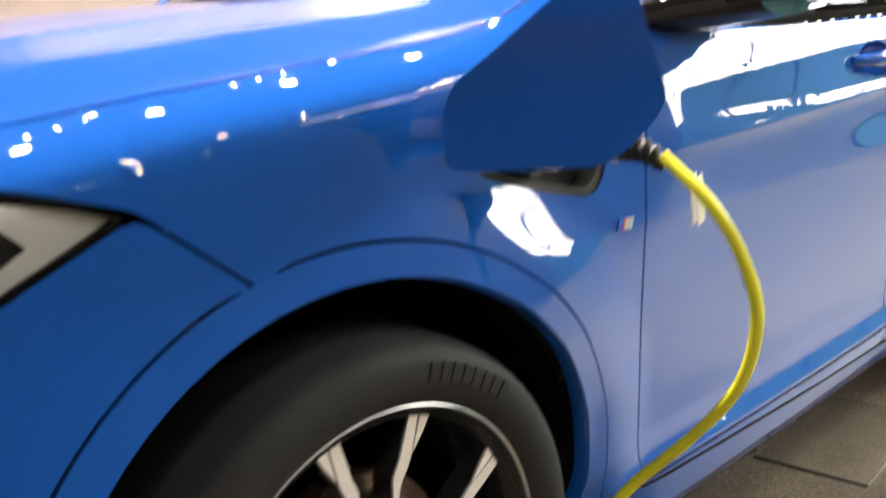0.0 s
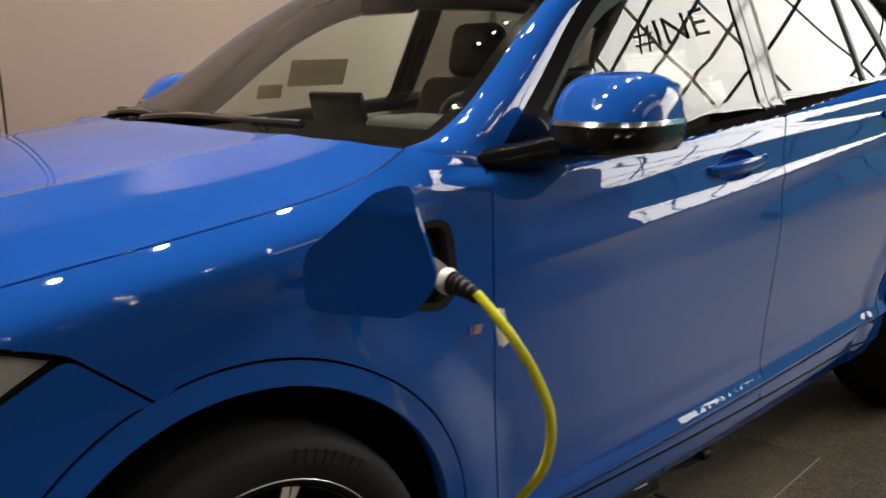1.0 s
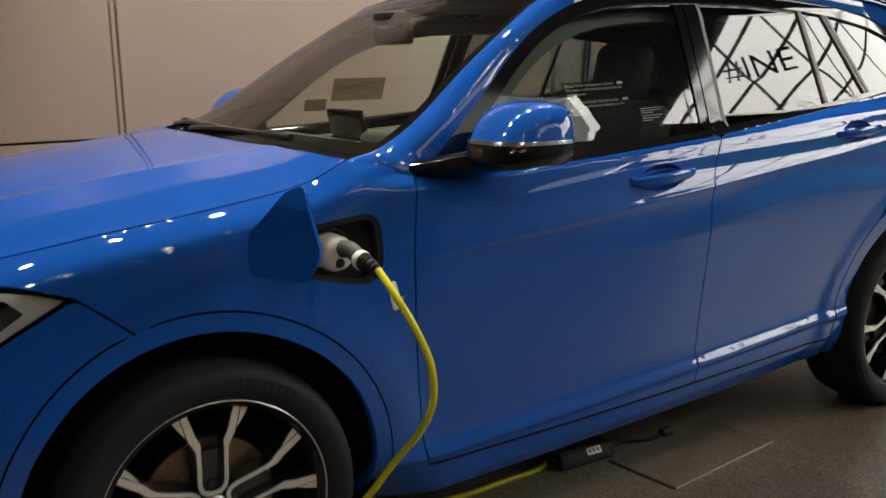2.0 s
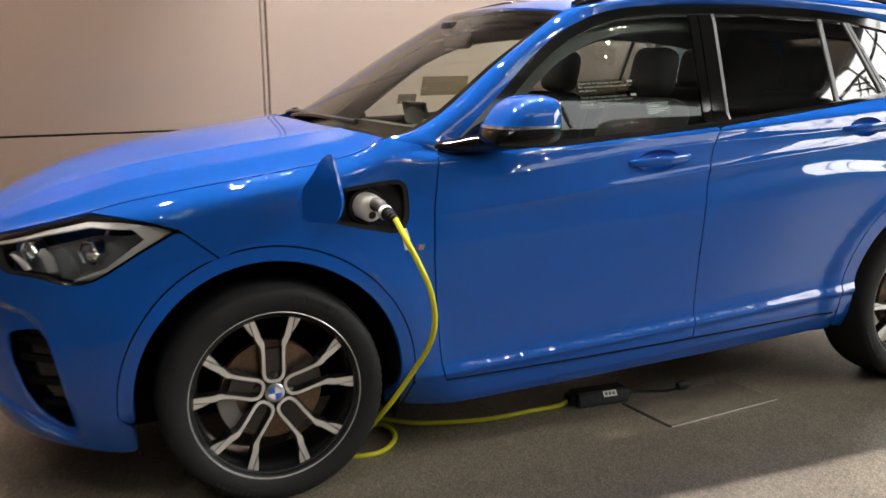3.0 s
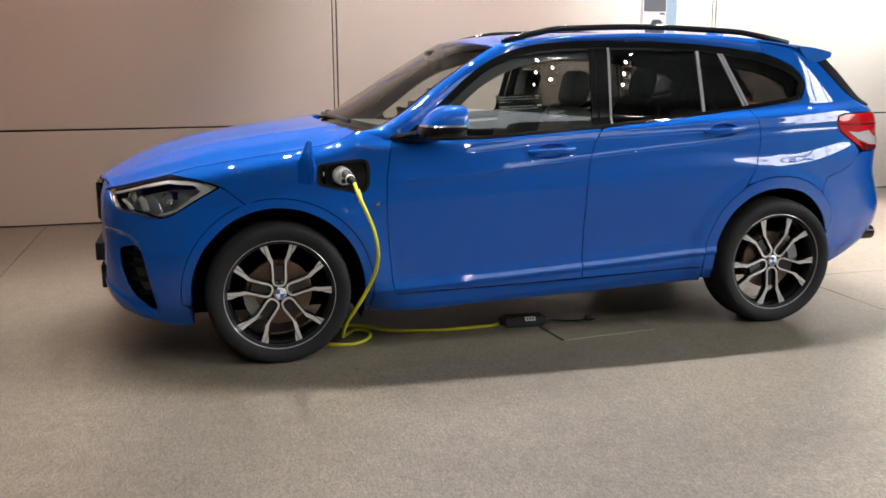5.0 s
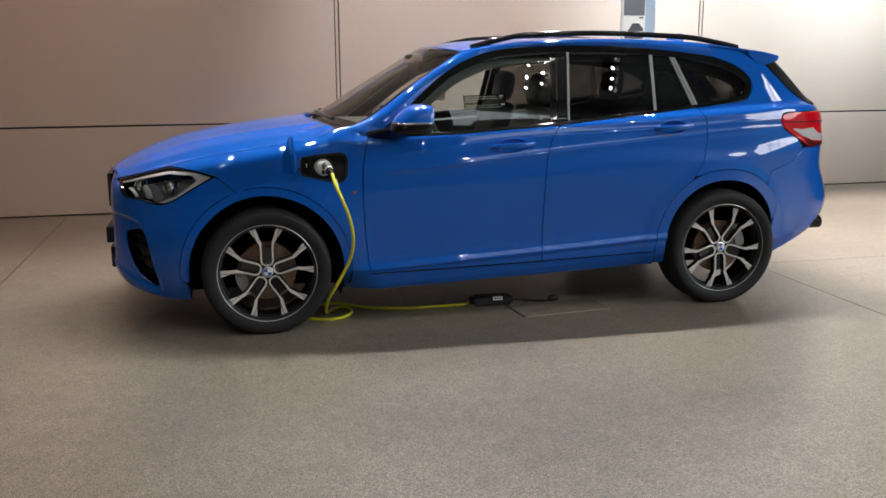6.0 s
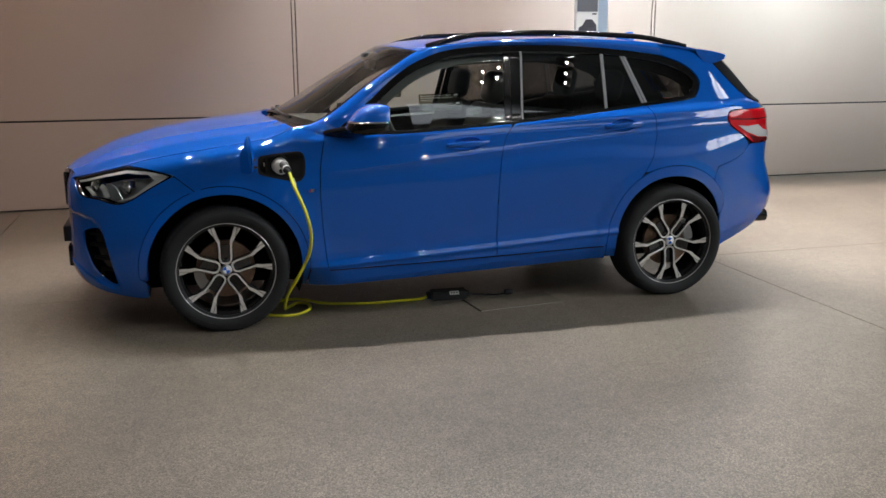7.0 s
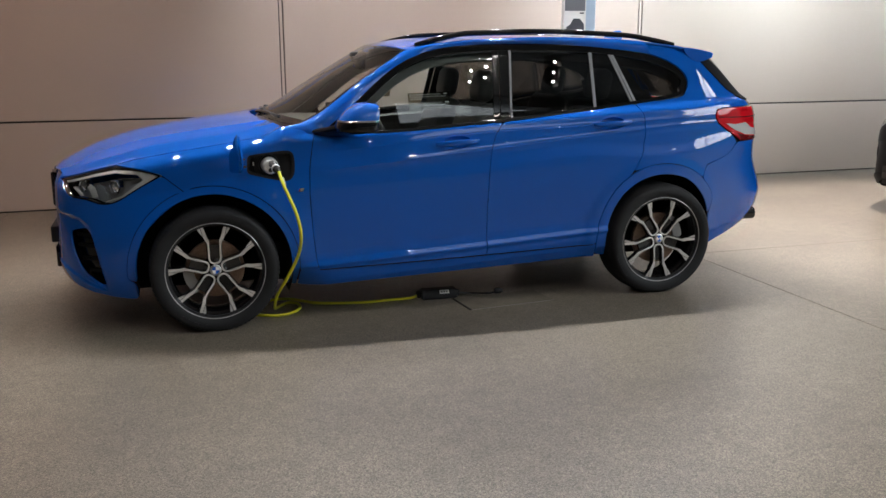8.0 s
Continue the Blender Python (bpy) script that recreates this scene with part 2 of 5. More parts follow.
def skin(name, loops, surf, material, parent=None, label="", step=0.028, thick=0.010, lift=0.0, to=None, rim=True, fine=0.0, extra=None):
    """A panel cut out of a curved surface: surf(a, b) gives points; loops[0] is its outline, further loops are holes."""
    loops = [np.array(l, float) for l in loops]
    if to is not None:
        loops = [np.stack(to(l[:, 0], l[:, 1]), 1) for l in loops]
    lo, hi = loops[0].min(0), loops[0].max(0)
    ga, gb = np.meshgrid(np.arange(lo[0] + step / 2, hi[0], step), np.arange(lo[1] + (fine or step) / 2, hi[1], fine or step))
    grid = np.stack([ga.ravel(), gb.ravel()], 1)
    keep = np.zeros(len(grid), bool)
    for l in loops:
        keep ^= inside(grid, l)
    grid = grid[keep]
    edge = np.vstack(loops)
    if extra is not None:
        e = np.stack(to(extra[:, 0], extra[:, 1]), 1)
        more = np.zeros(len(e), bool)
        for l in loops:
            more ^= inside(e, l)
        grid = np.vstack([grid, e[more]])
    near = np.full(len(grid), 9.0)
    for i in range(0, len(edge), 200):
        near = np.minimum(near, np.sqrt(((grid[:, None] - edge[None, i:i + 200]) ** 2).sum(2)).min(1))
    grid = grid[near > min(fine or step, 0.010) * 0.45]
    pts = np.vstack([edge, grid])
    edges, k = [], 0
    for l in loops:
        edges += [(k + i, k + (i + 1) % len(l)) for i in range(len(l))]
        k += len(l)
    from mathutils import geometry
    vs, es, fs, ov, oe, of = geometry.delaunay_2d_cdt([Vector(p) for p in pts], edges, [], 0, 1e-5)
    v2 = np.array([(v.x, v.y) for v in vs])
    tri = np.array([f[:3] for f in fs])
    mid = v2[tri].mean(1)
    keep = np.zeros(len(tri), bool)
    for l in loops:
        keep ^= inside(mid, l)
    tri = tri[keep]
    h = 0.002
    P = surf(v2[:, 0], v2[:, 1])
    du = surf(v2[:, 0] + h, v2[:, 1]) - surf(v2[:, 0] - h, v2[:, 1])
    dv = surf(v2[:, 0], v2[:, 1] + h) - surf(v2[:, 0], v2[:, 1] - h)
    N = np.cross(du, dv)
    N /= np.linalg.norm(N, axis=1)[:, None] + 1e-12
    centre = np.array([1.35, 0.0, 0.75])
    if np.mean(((P - centre) * N).sum(1)) < 0:
        N = -N
    P = P + N * lift
    a, b, c = P[tri[:, 0]], P[tri[:, 1]], P[tri[:, 2]]
    flip = (np.cross(b - a, c - a) * N[tri[:, 0]]).sum(1) < 0
    tri[flip] = tri[flip][:, ::-1]
    faces = [tuple(t) for t in tri]
    verts = [tuple(p) for p in P]
    normals = [N[i] for t in tri for i in t]
    if rim and thick:
        count = {}
        for t in faces:
            for i in range(3):
                e = (t[i], t[(i + 1) % 3])
                count[tuple(sorted(e))] = None if tuple(sorted(e)) in count else e
        low = {}
        for e in count.values():
            if e is None:
                continue
            for i in e:
                if i not in low:
                    low[i] = len(verts)
                    verts.append(tuple(P[i] - N[i] * thick))
            f = (e[1], e[0], low[e[0]], low[e[1]])
            faces.append(f)
            fn = np.cross(P[e[0]] - P[e[1]], np.array(verts[low[e[0]]]) - P[e[1]])
            fn = fn / (np.linalg.norm(fn) + 1e-12)
            for i in f:
                top = i in (e[0], e[1])
                m = fn + (N[e[0]] * 0.9 if top else 0)
                normals.append(m / (np.linalg.norm(m) + 1e-12))
    me = bpy.data.meshes.new(name)
    me.from_pydata(verts, [], faces)
    me.shade_smooth()
    me.normals_split_custom_set([tuple(n) for n in normals])
    return link(name, me, material, parent, label)


def lathe(profile, n=64, bm=None, axis="y", at=(0, 0, 0), closed=False):
    """Turn a profile [(radius, along)] about an axis."""
    bm = bm or bmesh.new()
    rings = []
    for r, y in profile:
        ring = []
        for i in range(n):
            a = 2 * math.pi * i / n
            c, d = r * math.cos(a), r * math.sin(a)
            p = {"y": (c, y, d), "z": (c, d, y), "x": (y, c, d)}[axis]
            ring.append(bm.verts.new(Vector(p) + Vector(at)))
        rings.append(ring)
    pairs = list(zip(rings, rings[1:])) + ([(rings[-1], rings[0])] if closed else [])
    for p, q in pairs:
        for i in range(n):
            bm.faces.new((p[i], p[(i + 1) % n], q[(i + 1) % n], q[i]))
    return bm


def tube(points, radius, n=10, bm=None, cap=True):
    """A round bar along points; radius is a number or a function of 0..1."""
    bm = bm or bmesh.new()
    pts = [Vector(p) for p in points]
    up, rings = None, []
    for i, p in enumerate(pts):
        t = (pts[min(i + 1, len(pts) - 1)] - pts[max(i - 1, 0)]).normalized()
        if up is None:
            up = t.orthogonal().normalized()
        up = (up - t * up.dot(t)).normalized()
        side = t.cross(up)
        r = radius(i / (len(pts) - 1)) if callable(radius) else radius
        rings.append([bm.verts.new(p + (up * math.cos(2 * math.pi * k / n) + side * math.sin(2 * math.pi * k / n)) * r) for k in range(n)])
    for a, b in zip(rings, rings[1:]):
        for k in range(n):
            bm.faces.new((a[k], a[(k + 1) % n], b[(k + 1) % n], b[k]))
    if cap:
        bm.faces.new(rings[0][::-1])
        bm.faces.new(rings[-1])
    return bm


def spline(pts, n=160):
    """Catmull-Rom through the points."""
    p = [Vector(q) for q in pts]
    p = [p[0] * 2 - p[1]] + p + [p[-1] * 2 - p[-2]]
    out = []
    k = len(p) - 3
    for i in range(n):
        t = i / (n - 1) * k
        j = min(int(t), k - 1)
        t -= j
        a, b, c, d = p[j:j + 4]
        out.append(0.5 * (2 * b + (c - a) * t + (2 * a - 5 * b + 4 * c - d) * t * t + (3 * b - a - 3 * c + d) * t ** 3))
    return out


def block(x0, x1, y0, y1, z0, z1, bevel=0.0, bm=None, seg=2):
    own = bmesh.new()
    bmesh.ops.create_cube(own, size=1, matrix=Matrix.Translation(((x0 + x1) / 2, (y0 + y1) / 2, (z0 + z1) / 2)) @ Matrix.Diagonal((x1 - x0, y1 - y0, z1 - z0, 1)))
    if bevel:
        bmesh.ops.bevel(own, geom=own.edges[:], offset=bevel, segments=seg, affect="EDGES", profile=0.5)
    if bm is None:
        return own
    me = bpy.data.meshes.new("t")
    own.to_mesh(me)
    own.free()
    bm.from_mesh(me)
    bpy.data.meshes.remove(me)
    return bm


def prism(outline, depth, place, bm=None, bevel=0.0):
    """Extrude a 2D outline by depth; place(a, b, d) gives the point."""
    bm = bm or bmesh.new()
    lo = [bm.verts.new(place(a, b, 0)) for a, b in outline]
    hi = [bm.verts.new(place(a, b, depth)) for a, b in outline]
    n = len(lo)
    bm.faces.new(lo)
    bm.faces.new(hi[::-1])
    for i in range(n):
        bm.faces.new((lo[i], lo[(i + 1) % n], hi[(i + 1) % n], hi[i]))
    return bm


def strip(c0, c1, bulge, n=8):
    """A curved band between two lines of points, bulged outwards in its middle."""
    c0, c1 = np.array(c0, float), np.array(c1, float)
    bm, rows = bmesh.new(), []
    for k in range(n + 1):
        r = k / n
        p = c0 * (1 - r) + c1 * r
        t = np.gradient(p, axis=0)
        nr = np.cross(t, c1 - c0)
        nr /= np.linalg.norm(nr, axis=1)[:, None] + 1e-9
        out = p - np.array([1.35, 0, 0.75])
        nr *= np.sign((nr * out).sum(1))[:, None]
        p = p + nr * bulge * math.sin(math.pi * r)
        rows.append([bm.verts.new(q) for q in p])
    for a, b in zip(rows, rows[1:]):
        for i in range(len(a) - 1):
            bm.faces.new((a[i], a[i + 1], b[i + 1], b[i]))
    return bm


# ---- the hall ----
FAR = 3.485


def hall():
    floor = tagged(part("floor", block(-14, 14, -12, 3.9, -0.30, -0.012), JOINT), "polished brown concrete floor with saw-cut joints", "floor", kind="structure")
    xs = [-14, -11.9, -6.79, -1.68, 3.43, 8.54, 13.65, 14]
    ys = [-12, -10.2, -5.1, 0.0, 3.9]
    for x0, x1 in zip(xs, xs[1:]):
        for y0, y1 in zip(ys, ys[1:]):
            part("slab", block(x0 + 0.0022, x1 - 0.0022, y0 + 0.0022, y1 - 0.0022, -0.012, 0.0, 0.0012, seg=1), CONCRETE, floor)
    part("joint_filler", block(-14, 3.42, -0.0022, 0.0022, -0.012, -0.0006), FILLER, floor, "pale grout in a floor joint")
    wall = tagged(part("wall_north", block(-14, 14, FAR + 0.02, FAR + 0.35, 0, CEIL), JOINT), "back wall clad in large satin beige panels", "wall", kind="structure")
    vx = [-14, -10.87, -6.95, -3.0, 0.93, 4.835, 8.74, 12.65, 14]
    for x0, x1 in zip(vx, vx[1:]):
        for z0, z1 in ((0.012, 0.831), (0.846, 3.2), (3.215, 5.6), (5.615, 8.0), (8.015, CEIL - 0.02)):
            part("panel", block(x0 + 0.024, x1 - 0.024, FAR, FAR + 0.02, z0, z1, 0.003, seg=1), WALLP, wall)
    for x in vx[1:-1]:
        part("joint_strip", block(x - 0.013, x + 0.013, FAR + 0.003, FAR + 0.02, 0.846, CEIL - 0.02), WALLP, wall)
    tagged(part("ceiling", block(-14, 14, -12, 3.9, CEIL, CEIL + 0.2), CEILING), "plain grey hall ceiling", "ceiling", kind="structure")
    tagged(part("wall_west", block(-14.3, -14, -12, 3.9, 0, CEIL), GREYWALL), "plain grey hall wall", "wall", kind="structure")
    tagged(part("wall_south", block(-14, 14, -12.3, -12, 0, 9.4), GREYWALL), "grey hall wall under a high window band", "wall", kind="structure")
    tagged(part("wall_south", block(-14, 4.0, -12.3, -12, 9.4, 12.5), GREYWALL), "grey hall wall beside a high window band", "wall", kind="structure")
    tagged(part("wall_south", block(-14, 14, -12.3, -12, 12.5, CEIL), GREYWALL), "grey hall wall over a high window band", "wall", kind="structure")
    tagged(part("wall_east", block(14, 14.3, -12, 3.9, 9.8, CEIL), GREYWALL), "grey hall wall over the glazed front", "wall", kind="structure")
    tagged(part("wall_east", block(14, 14.3, -2.4, 3.9, 0, 9.8), GREYWALL), "grey hall wall beside the glazed front", "wall", kind="structure")
    # glazed east front and a high window band, with glowing sky and tree backdrops beyond
    win = tagged(new("window_1"), "tall glazed hall front with dark steel mullions", "window", kind="structure")
    for i in range(7):
        y = -12 + i * 9.55 / 6
        part("mullion", block(14.0, 14.14, y - 0.012, y + 0.012, 0, 9.8), STEEL, win)
    for z in (0.06, 3.0, 5.0, 6.6, 7.45, 8.3, 9.2, 9.75):
        part("transom", block(14.0, 14.12, -12, -2.4, z - 0.011, z + 0.011), STEEL, win)
    for k in range(3):
        y0 = -10.5 + 5.0 * k
        part("roof_brace", tube([(13.9, y0 + 2.0 * q, 6.2 + 3.6 * math.sin(1.5 * q)) for q in np.linspace(0, 1.2, 12)], 0.02, 8), STEEL, win)
    win2 = tagged(new("window_2"), "high window band with dark steel mullions", "window", kind="structure")
    for i in range(3):
        part("mullion", block(4.0 + 5.0 * i - 0.02, 4.0 + 5.0 * i + 0.02, -12.12, -12.0, 9.4, 12.5), STEEL, win2)
    for z in (9.44, 12.46):
        part("transom", block(4.0, 14, -12.12, -12.0, z - 0.035, z + 0.035), STEEL, win2)
    tagged(part("backdrop_sky", block(20, 20.2, -24, 14, 6.2, 26), SKYGLOW), "pale overcast sky", "sky", kind="structure")
    # plain sheet that glows teal in place of daylit trees and houses
    tagged(part("backdrop_trees", block(19.8, 19.95, -24, 14, -0.3, 6.3), TREE_GLOW), "glowing backdrop for far green trees and houses", "trees", kind="structure")
    tagged(part("backdrop_sky", block(-6, 24, -18.2, -18, 6.4, 26), PALE), "pale grey sky", "sky", kind="structure")
    tagged(part("ground", block(-60, 80, -80, 60, -0.5, -0.31), GREYWALL), "grey paved ground outside", "ground", kind="structure")


hall()


def ceiling_lamp(x, y, ax, ay, az, face=0.036, depth=0.086, glow=LAMP_FACE):
    """A cylinder spotlight on a bracket under the ceiling, aimed at a point."""
    lamp = tagged(new("ceiling_spotlight"), "black cylinder spotlight hanging from a lighting bar", "lamp", "ceiling spotlights")
    lamp.matrix_world = look((x, y, RIG - 0.24), (ax, ay, az))
    part("housing", lathe([(0.0, 0.12), (0.075, 0.12), (0.08, 0.1), (0.08, -0.1), (0.056, -0.1), (0.050, -depth + 0.002)], 24, axis="z"), PLASTIC, lamp)
    part("lamp_face", lathe([(0.0, -depth), (face, -depth)], 24, axis="z"), glow, lamp)
    up = lamp.matrix_world.inverted() @ Vector((x, y, RIG))
    part("stem", tube([Vector((0, 0, 0.1)), (Vector((0, 0, 0.1)) + up) / 2, up], 0.012, 8), PLASTIC, lamp)
    return lamp


for sx, sy, ax, ay, az, watts, cone, tint in SPOTS:
    ceiling_lamp(sx, sy, ax, ay, az)
# groups of small spotlights: first place, step along its bar, how many
for x0, y0, dx, dy, count in (
        (-2.2, -3.0, 0.02, -0.19, 6), (-0.6, -3.0, 0.02, -0.19, 6), (1.2, -3.0, 0.02, -0.19, 5), (3.06, -3.0, 0.0, -0.19, 7), (3.26, -3.08, 0.0, -0.19, 6), (4.1, -3.0, 0.02, -0.19, 6),
        (-3.4, -6.7, 0.21, 0, 4), (-1.9, -6.7, 0.21, 0, 5), (1.2, -6.7, 0.21, 0, 4), (3.1, -6.7, 0.21, 0, 4),
        (-3.6, 1.55, 0.21, 0, 3), (-0.4, 1.55, 0.21, 0, 4), (1.5, 1.55, 0.21, 0, 3), (4.1, 1.55, 0.21, 0, 3), (6.9, 1.55, 0.21, 0, 3)):
    small = ceiling_lamp(x0, y0, x0 + 0.15, -0.75, 0.9, 0.018, 0.040, SMALL_FACE)
    for k in range(1, count):
        place = small.matrix_world.copy()
        place.translation = (x0 + dx * k, y0 + dy * k, RIG - 0.24)
        copy_thing(small, place)
    if dy:
        rig = tagged(new("lighting_bar"), "short black lighting bar carrying small spotlights", "lighting bar", "lighting bars")
        rig.location = (x0, y0, RIG)
        run = Vector((dx, dy, 0))
        part("bar", tube([run * -0.6, run * (count / 2 - 0.5), run * (count - 0.4)], 0.012, 8), PLASTIC, rig)
        for k in (0, count - 1):
            part("hanger", tube([run * k, run * k + Vector((0, 0, CEIL - RIG))], 0.004, 6), PLASTIC, rig)
for row in (1.55, 1.0, -3.35, -6.7):
    rig = tagged(new("lighting_bar"), "long black lighting bar hung from the ceiling", "lighting bar", "lighting bars")
    rig.location = (1.5 if row > 0 else 0.4, row, RIG)
    half = 6.5 if row > 0 else 4.2
    part("bar", tube([(-half, 0, 0), (0, 0, 0), (half, 0, 0)], 0.012, 8), PLASTIC, rig)
    for x in (0.4 - half, 0, half - 0.4):
        part("hanger", tube([(x, 0, 0), (x, 0, CEIL - RIG)], 0.004, 6), PLASTIC, rig)


# ---- the car: shape ----
XF, XR, K = 0.60, 2.20, 1.0
HOOD_Z = curve([(-0.84, 0.797), (-0.76, 0.823), (-0.60, 0.868), (-0.48, 0.899), (-0.377, 0.928), (-0.19, 0.963), (0.0, 0.992), (0.215, 1.024), (0.317, 1.048), (0.40, 1.092)], 0.025)
DOOR_W = curve([(0.14, 0.76), (0.19, 0.825), (0.25, 0.862), (0.305, 0.876), (0.336, 0.879), (0.346, 0.890), (0.352, 0.8895), (0.380, 0.8725), (0.42, 0.871), (0.60, 0.886), (0.78, 0.899), (0.905, 0.897),
                (0.985, 0.876), (1.040, 0.857), (1.055, 0.842), (1.078, 0.802), (1.20, 0.748), (1.44, 0.640), (1.50, 0.595), (1.56, 0.49)], 0.005)
FENDER_W = curve([(-0.86, 0.72), (-0.80, 0.80), (-0.73, 0.850), (-0.60, 0.872), (-0.45, 0.886), (-0.35, 0.886), (-0.27, 0.868), (-0.19, 0.853), (-0.12, 0.861), (-0.065, 0.872), (-0.038, 0.862), (-0.015, 0.825), (0.0, 0.790), (0.04, 0.69)], 0.010)
NOSE_X = curve([(0.14, -0.72), (0.24, -0.80), (0.32, -0.842), (0.5, -0.835), (0.72, -0.835), (0.80, -0.832), (0.86, -0.80), (0.95, -0.70), (1.10, -0.60)], 0.03)
TAIL_X = curve([(0.2, 3.44), (0.35, 3.59), (0.44, 3.67), (0.55, 3.69), (0.64, 3.655), (0.78, 3.59), (1.05, 3.59), (1.12, 3.56), (1.22, 3.46), (1.36, 3.35), (1.50, 3.22)], 0.03)
ARCH_F, ARCH_R = (0.0, 0.340), (2.665, 0.335)
# shoulder creases and the haunch over the rear wheel
CREASE_LOW = curve([(0.40, 0.835), (1.586, 0.937), (1.862, 0.961), (2.181, 0.984), (2.548, 1.017), (2.736, 1.033), (2.968, 1.040), (3.2, 1.042)], 0.05)
CREASE_TOP = curve([(0.45, 0.922), (0.80, 0.962), (1.233, 1.006), (1.585, 1.027), (2.0, 1.040), (2.453, 1.057), (2.734, 1.072), (3.0, 1.082), (3.2, 1.09)], 0.05)
CREASE_SILL = lambda x: 0.346 + 0.052 * (x - 1.1)
HAUNCH = curve([(0.6, 0.74), (1.3, 0.80), (1.587, 0.84), (1.90, 0.888), (2.184, 0.90), (2.555, 0.872), (2.80, 0.870), (2.977, 0.905), (3.10, 0.935), (3.4, 0.96)], 0.06)
REAR_EDGE = [(-20, 0.388), (0, 0.394), (20, 0.402), (35, 0.406), (60, 0.407), (86, 0.402), (109, 0.402), (131, 0.392), (157, 0.366), (180, 0.358), (195, 0.356)]


def rear_ring(off, a0, a1, n=40):
    """Points round the rear wheel opening, off outwards from its edge."""
    out = []
    for a in np.linspace(a0, a1, n):
        r = float(np.interp(a, [p[0] for p in REAR_EDGE], [p[1] for p in REAR_EDGE])) + off * float(step01(a, 14, 34))
        out.append((ARCH_R[0] + r * math.cos(radians(a)), ARCH_R[1] + r * math.sin(radians(a))))
    return out


def ridge(d, reach):
    return np.exp(-np.sqrt(d * d + 0.0025 ** 2) / reach)


def step01(x, a, b):
    t = np.clip((x - a) / (b - a), 0, 1)
    return t * t * (3 - 2 * t)


RECESS = [(-0.90, 0.655), (-0.76, 0.640), (-0.675, 0.625), (-0.635, 0.59), (-0.553, 0.250), (-0.575, 0.228), (-0.66, 0.262), (-0.76, 0.33), (-0.90, 0.40)]


def within(loop, x, z):
    """Signed distance to an outline, positive inside."""
    x, z = np.asarray(x, float), np.asarray(z, float)
    q = np.stack([x.ravel(), z.ravel()], 1)
    d = np.full(len(q), 9.0)
    for a, b in zip(np.array(loop), np.array(loop[1:] + loop[:1])):
        e = b - a
        t = np.clip(((q - a) @ e) / (e @ e), 0, 1)
        d = np.minimum(d, np.linalg.norm(q - a - t[:, None] * e, axis=1))
    return np.where(inside(q, np.array(loop)), d, -d).reshape(x.shape)


def half_width(x, z):
    """Half width of the body before the ends are rounded off."""
    shift = 0.052 * (x - 1.1) * (1 - step01(z, 1.05, 1.90))
    zs = z - shift
    foot = np.interp(zs, [0.14, 0.25, 0.45], [0.80, 0.845, 0.873])
    k = step01(x, 2.45, 2.95) * (1 - step01(zs, 0.38, 0.45))
    door = DOOR_W(zs) * (1 - k) + foot * k
    fend = FENDER_W(z - HOOD_Z(np.clip(x, -0.84, 0.40)))
    m = step01(x, 0.30, 0.62)
    w = fend * (1 - m) + door * m
    w = w - (x - 1.25) ** 2 * (1 / 44 + (1 / 60 - 1 / 44) * step01(z, 1.02, 1.12)) * step01(x, 0.0, 0.8)
    w = w - 0.042 * step01(within(RECESS, x, z), -0.003, 0.016)
    for cx, cz in (ARCH_F, ARCH_R):
        r = np.sqrt((x - cx) ** 2 + (z - cz) ** 2)
        grow, r0, r1 = (0.019, 0.452, 0.600) if cx < 1 else (0.012, 0.455, 0.53)
        w = w + grow * (1 - step01(r, r0, r1)) * (1 - step01(z, *((0.70, 1.05) if cx < 1 else (0.80, 0.95))))
    w = w + 0.0085 * ridge(z - CREASE_LOW(x), 0.016) * step01(x, 0.45, 0.85)
    w = w + 0.0070 * ridge(z - CREASE_TOP(x), 0.014) * (0.6 * step01(x, 0.55, 1.0) + 0.4 * step01(x, 1.5, 2.3))
    hz = HAUNCH(x)
    w = w + 0.022 * step01(x, 1.0, 2.3) * (1 - step01(z, hz - 0.03, hz + 0.06)) * step01(z, 0.40, 0.80)
    return w


def plan(c, n):
    return np.arctan2((1 - np.clip(c, 0, 0.99999) ** n) ** (1 / n), np.clip(c, 0, 1))


def nose_n(z):
    return 3.9 - 0.7 * step01(z, 0.6, 0.95)


def to_body(x, z):
    """Side-view place (x, z) to the body's own coordinates (s, z)."""
    x, z = np.asarray(x, float), np.asarray(z, float)
    cf = (XF - x) / (XF - NOSE_X(z))
    cr = (x - XR) / (TAIL_X(z) - XR)
    s = np.where(x < XF, XF + (plan(cf, nose_n(z)) - math.pi / 2) * K, x)
    return np.where(x > XR, XR + (math.pi / 2 - plan(cr, 4.2)) * K, s), z


def body(side=-1):
    """The body's surface in (s, z): s runs along the flank and round the ends."""
    def f(s, z):
        s, z = np.asarray(s, float), np.asarray(z, float)
        out = []
        pf = np.clip(math.pi / 2 + (s - XF) / K, 0.0, math.pi / 2)
        pr = np.clip(math.pi / 2 - (s - XR) / K, 0.0, math.pi / 2)
        n = nose_n(z)
        rf = 1 / (np.cos(pf) ** n + np.sin(pf) ** n) ** (1 / n)
        rr = 1 / (np.cos(pr) ** 4.2 + np.sin(pr) ** 4.2) ** (1 / 4.2)
        x = np.where(s < XF, XF - (XF - NOSE_X(z)) * rf * np.cos(pf), np.where(s > XR, XR + (TAIL_X(z) - XR) * rr * np.cos(pr), s))
        w = half_width(x, z) * np.where(s < XF, rf * np.sin(pf), np.where(s > XR, rr * np.sin(pr), 1.0))
        return np.stack([x, side * w, z], -1)
    return f


